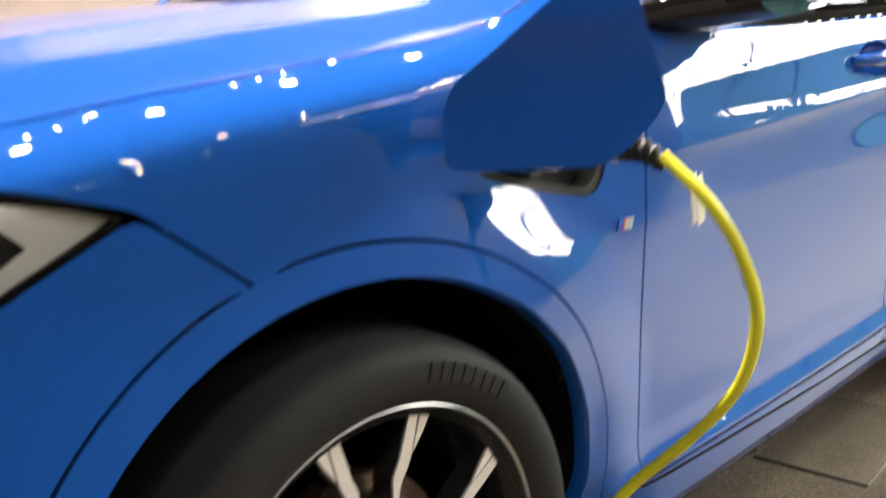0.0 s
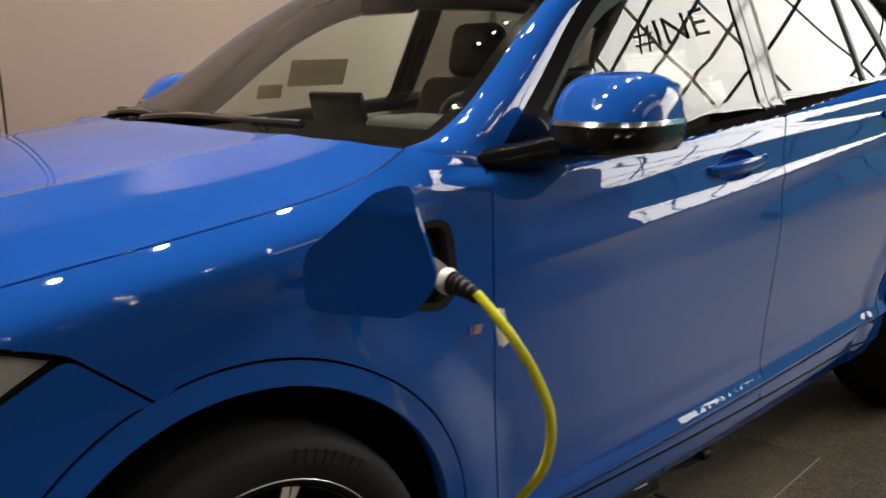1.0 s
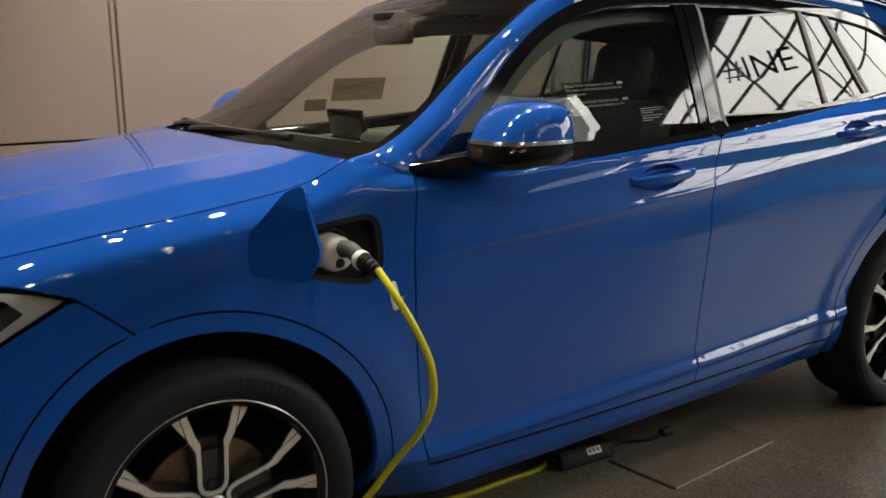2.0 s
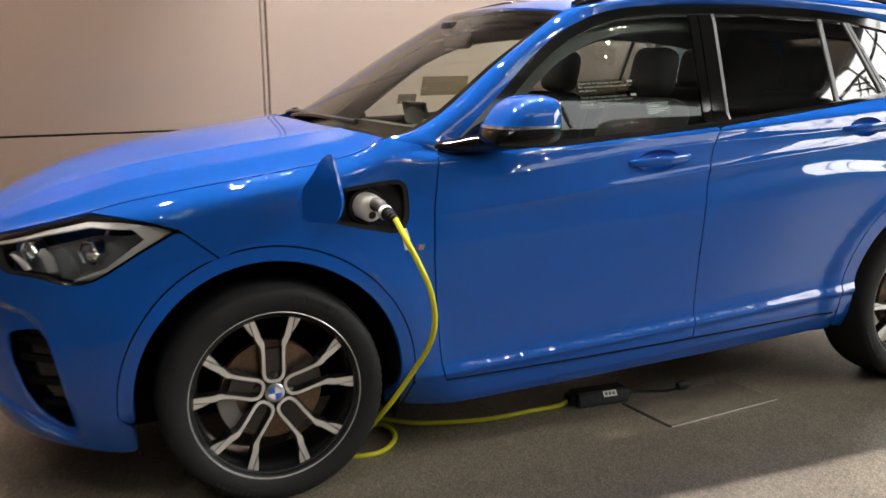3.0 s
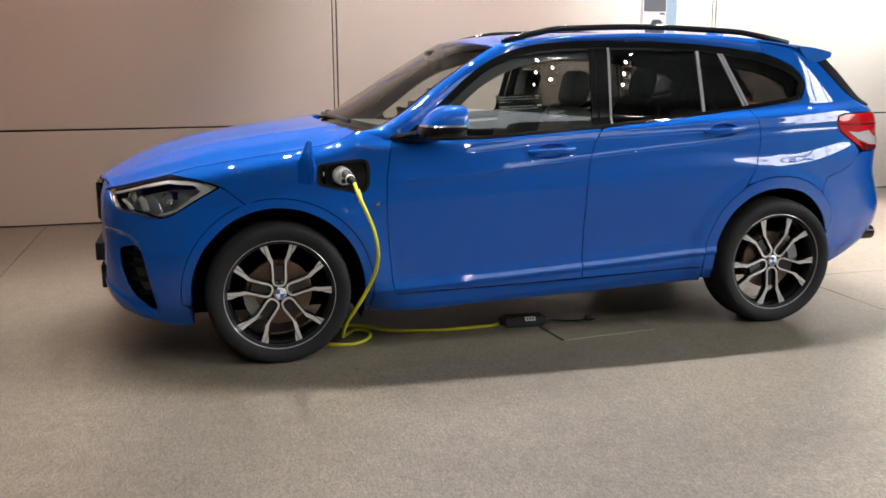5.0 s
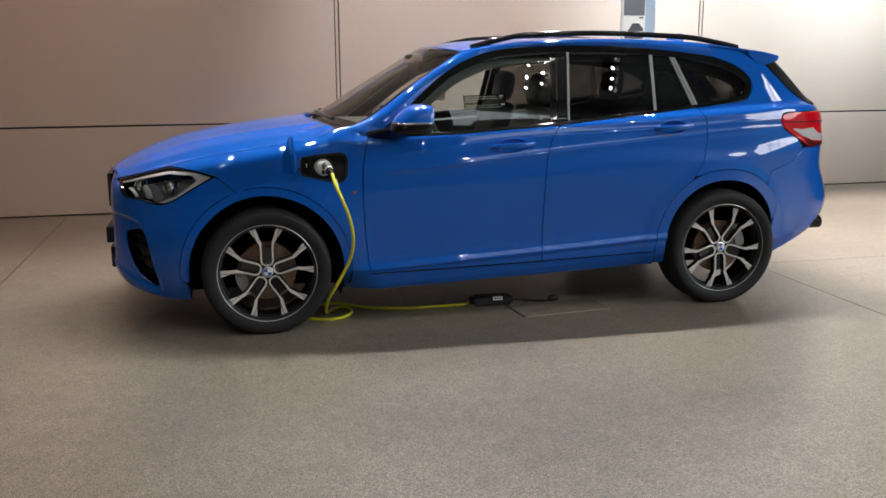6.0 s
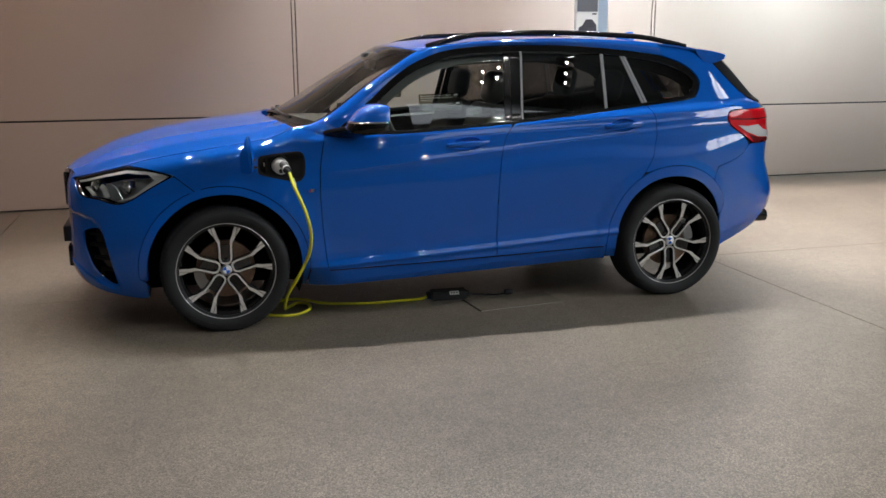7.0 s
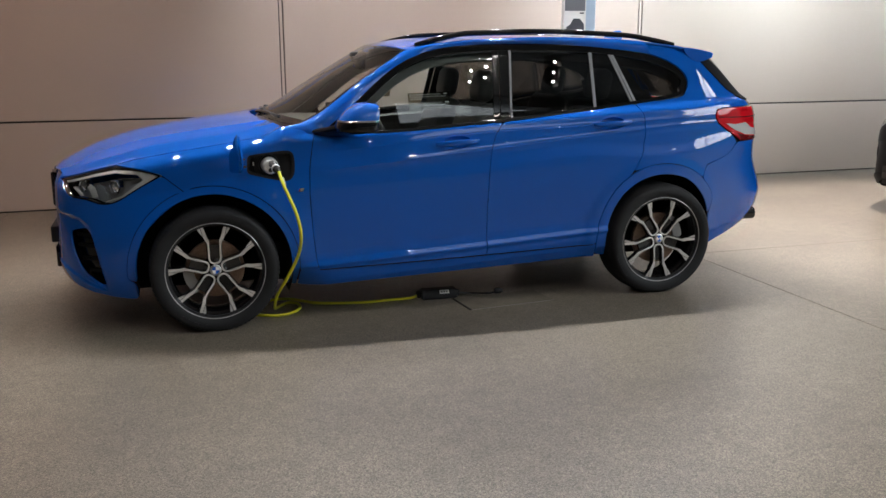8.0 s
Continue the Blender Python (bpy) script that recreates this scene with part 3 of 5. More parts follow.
FLANK = body(1)


def width_at(x, z):
    s, zz = to_body(np.array([x]), np.array([z]))
    return float(FLANK(s, zz)[0, 1])


# rows of points that follow the creases, so that their edges stay crisp
CREASE_ROWS = np.array([(x, float(c(x)) + o) for c, x0 in ((CREASE_LOW, 0.5), (CREASE_TOP, 0.56), (CREASE_SILL, 0.6)) for x in np.arange(x0, 3.15, 0.018) for o in (-0.012, -0.006, -0.0028, 0.0, 0.0028, 0.006, 0.012)])

# outlines in the side view (x, z)
LAMP = [(-0.762, 0.817), (-0.60, 0.864), (-0.485, 0.893), (-0.40, 0.891), (-0.345, 0.881), (-0.248, 0.850), (-0.36, 0.788), (-0.455, 0.728), (-0.495, 0.709), (-0.54, 0.701), (-0.588, 0.706), (-0.623, 0.722), (-0.68, 0.728), (-0.722, 0.731), (-0.742, 0.747), (-0.753, 0.778)]
VENT = [(-0.735, 0.548), (-0.68, 0.566), (-0.635, 0.572), (-0.618, 0.545), (-0.562, 0.262), (-0.585, 0.25), (-0.66, 0.31), (-0.70, 0.37), (-0.73, 0.46)]
PORT = [(0.195, 0.944), (0.265, 0.953), (0.34, 0.961), (0.42, 0.966), (0.441, 0.948), (0.446, 0.90), (0.441, 0.835), (0.42, 0.806), (0.40, 0.797), (0.31, 0.814), (0.19, 0.846)]
DLO = [(0.596, 1.037), (0.70, 1.118), (0.811, 1.205), (0.946, 1.318), (1.04, 1.385), (1.13, 1.432), (1.24, 1.473), (1.353, 1.497), (1.52, 1.512), (1.705, 1.517), (2.00, 1.516), (2.285, 1.499),
       (2.487, 1.478), (2.677, 1.444), (2.800, 1.403), (2.868, 1.365), (2.903, 1.325), (2.914, 1.289), (2.900, 1.255), (2.862, 1.212), (2.80, 1.197), (2.517, 1.162), (2.287, 1.137), (1.64, 1.080), (1.016, 1.042)]
BELT = curve([(0.596, 1.037), (1.016, 1.042), (1.64, 1.080), (2.287, 1.137), (2.517, 1.162), (2.80, 1.197)], 0.03)
DLO_TOP = DLO[:16]
GAP = 0.0024
HANDLE_F, HANDLE_R = (1.352, 0.976), (2.325, 1.052)
FRONT_GAP = [(0.556, 1.036), (0.540, 0.97), (0.522, 0.87), (0.517, 0.72), (0.528, 0.52), (0.545, 0.36), (0.556, 0.298)]
B_GAP = [(1.640, 1.078), (1.592, 1.02), (1.558, 0.94), (1.540, 0.80), (1.534, 0.60), (1.536, 0.3175)]
C_GAP = [(2.517, 1.160), (2.545, 1.09), (2.545, 0.98), (2.525, 0.88), (2.492, 0.815), (2.462, 0.768)]


def shrink(loop, d):
    """Move an outline inwards by d."""
    p = np.array(loop, float)
    a, b = np.roll(p, 1, 0), np.roll(p, -1, 0)
    t = b - a
    n = np.stack([-t[:, 1], t[:, 0]], 1) / (np.linalg.norm(t, axis=1)[:, None] + 1e-9)
    area = (p[:, 0] * b[:, 1] - b[:, 0] * p[:, 1]).sum()
    return p + n * d * (1 if area > 0 else -1)


def outline(pts, d=GAP, step=0.014, smooth=1):
    return shrink(chain(pts, step, True, smooth), d)


ARCH_GAP_F = 0.452


def ring_pts(c, r, a0, a1, n=36):
    return arc(c[0], c[1], r, a0, a1, n)


def hood_width(x):
    return np.array([width_at(float(q), float(HOOD_Z(q))) for q in np.atleast_1d(x)])


def flank(car, sd):
    """All panels of one side of the car."""
    f = body(sd)
    tag = lambda n, loops, m=PAINT, parent=car, label="", **kw: skin(n, loops, f, m, parent, label, to=to_body, **kw)
    # dark inner shell behind all gaps
    low = ring_pts(ARCH_F, 0.42, 118, -19, 30) + [(0.45, 0.225), (2.20, 0.27)] + rear_ring(0.012, 193, 10) + [(3.06, 0.40), (3.10, 0.37), (3.5, 0.44), (3.5, 1.03)]
    top = [(x, float(BELT(x)) - 0.006) for x in np.linspace(2.8, 0.60, 12)] + [(0.36, 1.05)] + [(x, float(HOOD_Z(x)) - 0.012) for x in np.linspace(0.30, -0.25, 10)] + [(-0.215, 0.845)]
    cup = lambda cx, cz: chain([(cx + 0.088 * math.cos(a), cz + 0.036 * math.sin(a) + 0.05 * 0.088 * math.cos(a)) for a in np.linspace(0, 2 * math.pi, 28)[:-1]], 0.012)
    holes = [chain(PORT, 0.03), cup(*HANDLE_F), cup(*HANDLE_R)]
    tag("inner_shell", [chain(low + top, 0.03)] + holes, DARK, lift=-0.012, thick=0, rim=False)
    # front wing
    wing = [(-0.245, 0.853), (-0.128, 0.757)] + ring_pts(ARCH_F, ARCH_GAP_F, 107, -4, 40)[1:] + [(0.455, 0.292)] + FRONT_GAP[::-1] + [(0.575, 1.046), (0.498, 1.066), (0.42, 1.084)]
    wing += [(x, float(HOOD_Z(x))) for x in np.linspace(0.398, -0.485, 30)] + [(-0.40, 0.890), (-0.345, 0.882)]
    hole = [chain(PORT, 0.012, True, 3)]
    tag("front_wing", [outline(wing)] + hole, step=0.03, fine=0.007)
    # doors
    sill_line = lambda x: 0.299 + (x - 0.556) * 0.0175
    fd = FRONT_GAP + [(x, sill_line(x)) for x in np.linspace(0.60, 1.51, 12)] + B_GAP[::-1] + [(x, float(BELT(x))) for x in np.linspace(1.60, 0.60, 14)]
    door = tag("front_door", [outline(fd), cup(*HANDLE_F)], label="blue front door with a flush handle", step=0.03, fine=0.007, extra=CREASE_ROWS)
    rd = B_GAP + [(x, sill_line(x)) for x in np.linspace(1.56, 2.22, 9)] + rear_ring(0.066, 180.5, 119, 18) + C_GAP[::-1] + [(x, float(BELT(x))) for x in np.linspace(2.49, 1.67, 12)]
    back = tag("rear_door", [outline(rd), cup(*HANDLE_R)], label="blue rear door with a flush handle", step=0.03, fine=0.007, extra=CREASE_ROWS)
    for d, (cx, cz) in ((door, HANDLE_F), (back, HANDLE_R)):
        def bowl(s, z):
            p = f(s, z)
            r2 = np.clip(((p[..., 0] - cx) / 0.09) ** 2 + ((z - cz - 0.05 * (p[..., 0] - cx)) / 0.0375) ** 2, 0, 1)
            p[..., 1] -= sd * 0.034 * (1 - r2) ** 0.6
            return p
        skin("handle_cup", [cup(cx, cz)], bowl, PAINT, d, to=to_body, step=0.009, thick=0, lift=-0.001)
        bm, rows = bmesh.new(), []
        for t in np.linspace(0, 1, 25):
            x = cx - 0.122 + 0.25 * t
            z = cz + 0.05 * (x - cx) + 0.002
            c = Vector((x, sd * (width_at(x, z) + 0.001 + 0.034 * math.sin(math.pi * t) ** 0.55), z))
            h = 0.0165 * (0.35 + 0.65 * math.sin(math.pi * (0.06 + 0.88 * t)) ** 0.6)
            rows.append([bm.verts.new(c + Vector((0, sd * 0.008 * math.cos(a), h * math.sin(a)))) for a in np.linspace(0, 2 * math.pi, 15)[:-1]])
        for a, b in zip(rows, rows[1:]):
            for i in range(14):
                bm.faces.new((a[i], a[(i + 1) % 14], b[(i + 1) % 14], b[i]))
        bm.faces.new(rows[0]), bm.faces.new(rows[-1])
        part("door_handle", bm, PAINT, d, "blue pull handle")
    # sill
    sl = [(0.442, 0.196), (0.452, 0.294), (0.50, 0.301)] + [(x, sill_line(x) + 0.007) for x in np.linspace(0.556, 2.225, 20)] + rear_ring(0.066, 180.5, 194, 4) + [(2.235, 0.242), (1.3, 0.222)]
    tag("sill", [outline(sl, 0.0015)], step=0.03, fine=0.007, lift=-0.003)
    # dark strip laid on in place of the shaded gap between doors and sill
    gap_edge = [(x, sill_line(x) + 0.001) for x in np.linspace(0.560, 2.222, 30)]
    tag("door_gap_shade", [chain(gap_edge + [(x, z - 0.0045) for x, z in gap_edge[::-1]], 0.02)], DARK, lift=0.0012, step=0.02, thick=0.004)
    # arch trims
    af = ring_pts(ARCH_F, 0.408, 187, -20, 50) + [(0.442, 0.200)] + ring_pts(ARCH_F, ARCH_GAP_F, -14, 184, 50)
    tag("wheel_arch_trim", [outline(af, GAP, 0.012, 1)], lift=0.0015, step=0.02, fine=0.012, thick=0.03)
    ar = rear_ring(0.0, 194, 19, 50) + rear_ring(0.066, 21, 190, 50)
    tag("wheel_arch_trim", [outline(ar, GAP, 0.012, 1)], lift=0.0015, step=0.02, fine=0.012, thick=0.012)
    # quarter panel up to the roof
    q = C_GAP + rear_ring(0.066, 110, 50, 24) + [(3.00, 0.780), (3.10, 0.806), (3.19, 0.845), (3.245, 0.905), (3.198, 0.958), (3.083, 1.027), (3.058, 1.077), (3.072, 1.112), (3.127, 1.121), (3.32, 1.124), (3.42, 1.123), (3.30, 1.24), (3.20, 1.35), (3.10, 1.445)]
    q += [(2.95, 1.482), (2.82, 1.508), (2.66, 1.528), (2.487, 1.488), (2.677, 1.454), (2.804, 1.412), (2.876, 1.371), (2.913, 1.328), (2.924, 1.289), (2.909, 1.251), (2.868, 1.202), (2.80, 1.187)]
    tag("rear_quarter_panel", [outline(q)], step=0.028, fine=0.007, extra=CREASE_ROWS)
    # bumpers
    fb = [(-0.245, 0.853), (-0.128, 0.757)] + ring_pts(ARCH_F, ARCH_GAP_F, 107, 184, 24)[1:] + [(-0.445, 0.297), (-0.408, 0.287), (-0.400, 0.19), (-0.52, 0.195), (-0.63, 0.212), (-0.74, 0.245), (-0.80, 0.285), (-0.822, 0.32), (-0.825, 0.55), (-0.815, 0.795), (-0.79, 0.808)] + LAMP[:1] + LAMP[:4:-1]
    bumper = tag("front_bumper", [outline(fb, GAP, 0.016, 2), chain(VENT, 0.012, True, 3)], step=0.016, fine=0.012)
    rb = rear_ring(0.066, 50, 19, 12) + [(3.060, 0.40), (3.066, 0.236), (3.09, 0.232), (3.209, 0.268), (3.30, 0.302), (3.45, 0.360), (3.60, 0.42), (3.60, 0.60), (3.53, 0.78), (3.53, 0.905), (3.36, 0.905), (3.25, 0.908), (3.19, 0.845), (3.10, 0.806), (3.00, 0.780)]
    tag("rear_bumper", [outline(rb, GAP, 0.016, 2)], step=0.022)
    # lamps
    full = outline(LAMP, 0.003, 0.014, 1)
    lamp = tag("headlamp", [full], LENS, label="clear headlamp with black bowl and satin frame", lift=-0.002, thick=0)
    tag("lamp_seal", [outline(LAMP, 0.0, 0.014, 1), outline(LAMP, 0.005, 0.014, 1)], PIANO, lamp, lift=-0.003, step=0.02, thick=0.03)
    tag("lamp_bowl", [full], BOWL, lamp, lift=-0.075, thick=0)
    brow = [(-0.745, 0.813), (-0.60, 0.857), (-0.485, 0.884), (-0.40, 0.884), (-0.345, 0.874), (-0.264, 0.850), (-0.36, 0.795), (-0.45, 0.738), (-0.54, 0.712), (-0.536, 0.719), (-0.452, 0.748), (-0.374, 0.806), (-0.340, 0.829), (-0.374, 0.862), (-0.48, 0.873), (-0.60, 0.849), (-0.742, 0.808)]
    tag("lamp_brow", [chain(brow, 0.012)], LAMP_SILVER, lamp, "satin silver lamp frame", lift=-0.012, step=0.02, thick=0.006)
    tag("lamp_divider", [chain([(-0.615, 0.828), (-0.585, 0.838), (-0.520, 0.716), (-0.585, 0.716)], 0.012)], CHROME, lamp, lift=-0.040, step=0.02, thick=0.02)
    tag("light_guide", [chain([(-0.725, 0.792), (-0.712, 0.797), (-0.672, 0.742), (-0.684, 0.738)], 0.012)], LAMP_SILVER, lamp, lift=-0.030, step=0.02, thick=0.012)
    tag("light_guide", [chain([(-0.660, 0.822), (-0.628, 0.830), (-0.600, 0.738), (-0.628, 0.732)], 0.012)], LAMP_SILVER, lamp, lift=-0.045, step=0.02, thick=0.012)
    for lx, lz, lr in ((-0.66, 0.785, 0.036), (-0.50, 0.785, 0.040)):
        c = Vector((lx + 0.02, sd * (width_at(lx, lz) - 0.062), lz))
        aim = Vector((-0.75, sd * 0.66, 0.0)).to_track_quat("Z", "Y").to_matrix().to_4x4()
        m = Matrix.Translation(c) @ aim
        bm = lathe([(lr, -0.03), (lr, 0.012), (lr - 0.004, 0.016), (lr - 0.008, 0.010)], 6, axis="z")
        bmesh.ops.transform(bm, matrix=m, verts=bm.verts)
        part("lamp_ring", bm, CHROME, lamp, soft=False)
        bm = lathe([(0.0, 0.016), (lr * 0.5, 0.012), (lr * 0.78, 0.002), (lr * 0.8, -0.02)], 24, axis="z")
        bmesh.ops.transform(bm, matrix=m, verts=bm.verts)
        part("lamp_projector", bm, CHROME, lamp)
    # vent insert with ribs
    tag("bumper_vent", [shrink(chain(VENT, 0.02, True, 2), -0.04)], PIANO, bumper, "gloss black bumper vent", lift=-0.045, thick=0)
    for rz in (0.33, 0.40, 0.47, 0.53):
        xa = float(np.interp(rz, [0.25, 0.31, 0.37, 0.46, 0.548], [-0.59, -0.655, -0.695, -0.725, -0.73]))
        xb = float(np.interp(rz, [0.25, 0.545], [-0.565, -0.622]))
        tag("vent_rib", [chain([(xa, rz - 0.009), (xb, rz - 0.012), (xb, rz + 0.006), (xa, rz + 0.009)], 0.02)], DARK, bumper, lift=-0.030, step=0.02, thick=0.012)
    tag("sensor_cover", [chain([(-0.70, 0.672), (-0.655, 0.682), (-0.648, 0.662), (-0.69, 0.650)], 0.012)], PAINT, bumper, lift=0.0008, step=0.02, thick=0.003)
    tl = [(3.061, 1.077), (3.075, 1.108), (3.127, 1.117), (3.187, 1.120), (3.32, 1.120), (3.48, 1.118), (3.52, 1.0), (3.50, 0.905), (3.29, 0.908), (3.198, 0.961), (3.085, 1.030)]
    tag("tail_lamp", [outline(tl, 0.003, 0.012, 1)], RED_LENS, label="red tail lamp with white lower band", lift=0.004)
    tag("tail_lamp_band", [chain([(3.150, 1.024), (3.232, 1.015), (3.338, 1.021), (3.40, 0.985), (3.505, 0.965), (3.505, 0.930), (3.33, 0.946), (3.231, 0.978)], 0.012)], WHITE_LENS, car, "white reversing lamp band", lift=0.007, step=0.02)
    tag("tail_lamp_foot", [chain([(3.245, 0.962), (3.33, 0.940), (3.50, 0.925), (3.498, 0.909), (3.29, 0.911)], 0.012)], DARK_RED, car, "dark red lamp foot", lift=0.0065, step=0.02)
    tag("tail_lamp_line", [chain([(3.085, 1.062), (3.20, 1.056), (3.35, 1.052), (3.512, 1.050), (3.512, 1.057), (3.35, 1.060), (3.20, 1.064), (3.087, 1.070)], 0.012)], DARK_RED, car, "dark line across the lamp", lift=0.0065, step=0.02)
    tag("tail_blade", [chain([(3.060, 1.410), (3.15, 1.428), (3.24, 1.350), (3.42, 1.155), (3.345, 1.165), (3.24, 1.225), (3.13, 1.335)], 0.015)], DARK, car, "black air blade beside the rear window", lift=0.006, step=0.02)
    # glazing: black surround, panes, pillars
    dl = chain(DLO, 0.02, True, 2)
    slim = np.array([p[1] < float(BELT(min(p[0], 2.8))) + 0.02 for p in dl])
    skin("window_surround", [dl, np.where(slim[:, None], shrink(dl, 0.015), shrink(dl, 0.036))], f, PIANO, car, lift=0.0, to=to_body, step=0.014, thick=0.02)
    deep = np.where(slim[:, None], shrink(dl, 0.004), shrink(dl, 0.070))
    skin("window_lining", [shrink(dl, -0.008), deep], f, CABIN, car, "dark cabin lining round the windows", lift=-0.05, to=to_body, step=0.03, thick=0.02)
    zt = lambda x: float(np.interp(x, [p[0] for p in DLO_TOP], [p[1] for p in DLO_TOP]))
    def glasspane(x0b, x0t, x1b, x1t, m, name, label):
        pts = [(x0b, float(BELT(x0b)) + 0.012)] + [(x, float(BELT(x)) + 0.012) for x in np.linspace(x0b, x1b, 8)[1:]]
        pts += [(x, zt(x) - 0.012) for x in np.linspace(x1t, x0t, 12)]
        return tag(name, [chain(pts, 0.03)], m, label=label, lift=-0.009, thick=0)
    glasspane(0.66, 0.70, 1.605, 1.66, CLEAR, "side_window", "clear front side window")
    glasspane(1.69, 1.75, 2.245, 2.275, TINTED, "side_window", "dark tinted rear side window")
    glasspane(2.25, 2.28, 2.50, 2.395, TINTED, "side_window", "dark tinted fixed side pane")
    rq = [p for p in DLO if p[0] > 2.45 and p != (2.517, 1.162)]
    tag("side_window", [outline([(2.52, 1.162), (2.41, 1.482)] + rq, 0.012, 0.02, 1)], TINTED, label="dark tinted rear quarter window", lift=-0.009, thick=0)
    def bar(xb0, xb1, xt0, xt1, m, name, lift=-0.004):
        pts = [(xb0, float(BELT(xb0)) + 0.004), (xb1, float(BELT(xb1)) + 0.004), (xt1, zt(xt1) - 0.004), (xt0, zt(xt0) - 0.004)]
        tag(name, [chain(pts, 0.03)], m, label="", lift=lift, step=0.02, thick=0.012)
    bar(1.60, 1.636, 1.655, 1.692, PIANO, "pillar_trim")
    bar(1.642, 1.70, 1.698, 1.757, PIANO, "pillar_trim")
    bar(1.700, 1.712, 1.757, 1.770, STRIP, "pillar_strip", -0.002)
    bar(2.238, 2.255, 2.268, 2.288, STRIP, "pillar_strip", -0.002)
    bar(2.492, 2.505, 2.385, 2.397, STRIP, "pillar_strip", -0.002)
    bar(2.512, 2.528, 2.402, 2.418, STRIP, "pillar_strip", -0.002)
    return door, back, bumper, lamp


def wheel(car, at, sd, turn):
    """Alloy wheel with five looped double spokes, tyre, disc and caliper; its outer face looks along sd * y."""
    R = 0.2620
    w = new("wheel")
    w.parent = car
    w["label"] = "black and machined alloy wheel with five forked spokes"
    w.matrix_basis = Matrix.Translation(at) @ Matrix.Rotation(radians(turn), 4, "Y") @ (Matrix.Identity(4) if sd < 0 else Matrix.Rotation(math.pi, 4, "Z"))
    T = 0.3445
    prof = [(0.245, -0.095), (0.262, -0.108), (0.272, -0.114), (0.285, -0.119), (0.302, -0.1215), (0.318, -0.119), (0.330, -0.111), (0.3375, -0.099), (0.341, -0.085), (T, -0.06), (T + 0.001, 0.0), (T, 0.06), (0.341, 0.085), (0.336, 0.1), (0.32, 0.117), (0.3, 0.12), (0.27, 0.11), (0.245, 0.095)]
    bm = lathe(prof, 160)
    bm.verts.ensure_lookup_table()
    for ring, cut in ((7, 0.0035), (8, 0.005), (9, 0.004)):
        for i in range(0, 160, 2):
            v = bm.verts[ring * 160 + i]
            v.co.x, v.co.z = v.co.x * (1 - cut / T), v.co.z * (1 - cut / T)
    part("tyre", bm, RUBBER, w, "black rubber tyre with raised sidewall marks")
    # raised marks on the sidewall, as plain bars
    bm = bmesh.new()
    bmesh.ops.create_cube(bm, size=1, matrix=Matrix.Translation((0.305, -0.1212, 0)) @ Matrix.Diagonal((0.022, 0.003, 0.013, 1)))
    first = part("sidewall_mark", bm, RUBBER, w, soft=False)
    for k in range(16):
        mark = first if k == 0 else link("sidewall_mark", first.data, None, w)
        mark.matrix_basis = Matrix.Rotation(-radians(52 + (k % 8) * 3.6) - math.pi * (k // 8), 4, "Y")
    part("rim_barrel", lathe([(R - 0.010, -0.103), (R - 0.018, -0.09), (R - 0.03, -0.07), (R - 0.034, 0.0), (R - 0.022, 0.09), (R - 0.005, 0.1)], 96), WHEEL_BLACK, w)
    part("rim_lip", lathe([(R - 0.0030, -0.1035), (R - 0.0022, -0.107), (R - 0.0002, -0.1095), (R + 0.0025, -0.108), (R + 0.004, -0.101)], 96), MACHINED, w, "machined bright rim edge")
    # one looped spoke: two arms that run from a loop by the hub out to the rim
    u = R / 137.0
    arm = [(0, 19.5), (8, 20.5), (13.5, 25), (16, 34), (16, 56), (16.5, 74), (17.5, 84), (23.5, 95), (27, 108), (34.5, 133.5)]
    arm = chain(arm, 2.4, False, 1)
    def dish(r):
        return -0.090 + 0.020 * (1 - min(1, (r / R)) ** 1.5) - 0.010 * math.sin(math.pi * min(1, r / R))
    for k in range(5):
        rot = Matrix.Rotation(radians(72 * k), 4, "Y")
        dark, face = bmesh.new(), bmesh.new()
        for sg in (1, -1):
            rows_f, rows_d = [], []
            for i, (px, py) in enumerate(arm):
                j = min(i + 1, len(arm) - 1)
                l = max(i - 1, 0)
                t = Vector((arm[j][0] - arm[l][0], arm[j][1] - arm[l][1])).normalized()
                nx, ny = t.y, -t.x
                f = i / (len(arm) - 1)
                hw = 2.5 + 2.1 * float(step01(f, 0.50, 0.62)) - 0.9 * float(step01(f, 0.68, 1.0))
                y = dish(py * u)
                P = lambda o, d: Vector((sg * (px + nx * o) * u, y + d, (py + ny * o) * u))
                rows_f.append([face.verts.new(rot @ P(-hw, 0)), face.verts.new(rot @ P(hw, 0)), face.verts.new(rot @ P(hw, 0.004)), face.verts.new(rot @ P(-hw, 0.004))])
                rows_d.append([dark.verts.new(rot @ P(-hw - 1.0, 0.003)), dark.verts.new(rot @ P(hw + 1.6, 0.003)), dark.verts.new(rot @ P(hw + 3.5, 0.035)), dark.verts.new(rot @ P(-hw - 2.0, 0.035))])
            for rows, b in ((rows_f, face), (rows_d, dark)):
                for a, c in zip(rows, rows[1:]):
                    for m in range(4):
                        b.faces.new((a[m], a[(m + 1) % 4], c[(m + 1) % 4], c[m]))
                b.faces.new(rows[-1])
            # outer facet beside the arm's end
            for b, o, d in ((face, 0.0, 0.0), (dark, 1.5, 0.003)):
                tri = [(30.6 - o, 99 - 3 * o), (39 + o, 110), (48 + o, 125), (46.5 + o, 127.5), (39.2 - o, 130.5)]
                v = [(sg * a * u, c * u) for a, c in tri]
                prism(v, 0.004 if b is face else 0.03, lambda a, c, e: rot @ Vector((a, dish(math.hypot(a, c)) + d + e, c)), b)
        # web between the two arms, set back
        web = [(-16, 26), (-17, 72), (17, 72), (16, 26)]
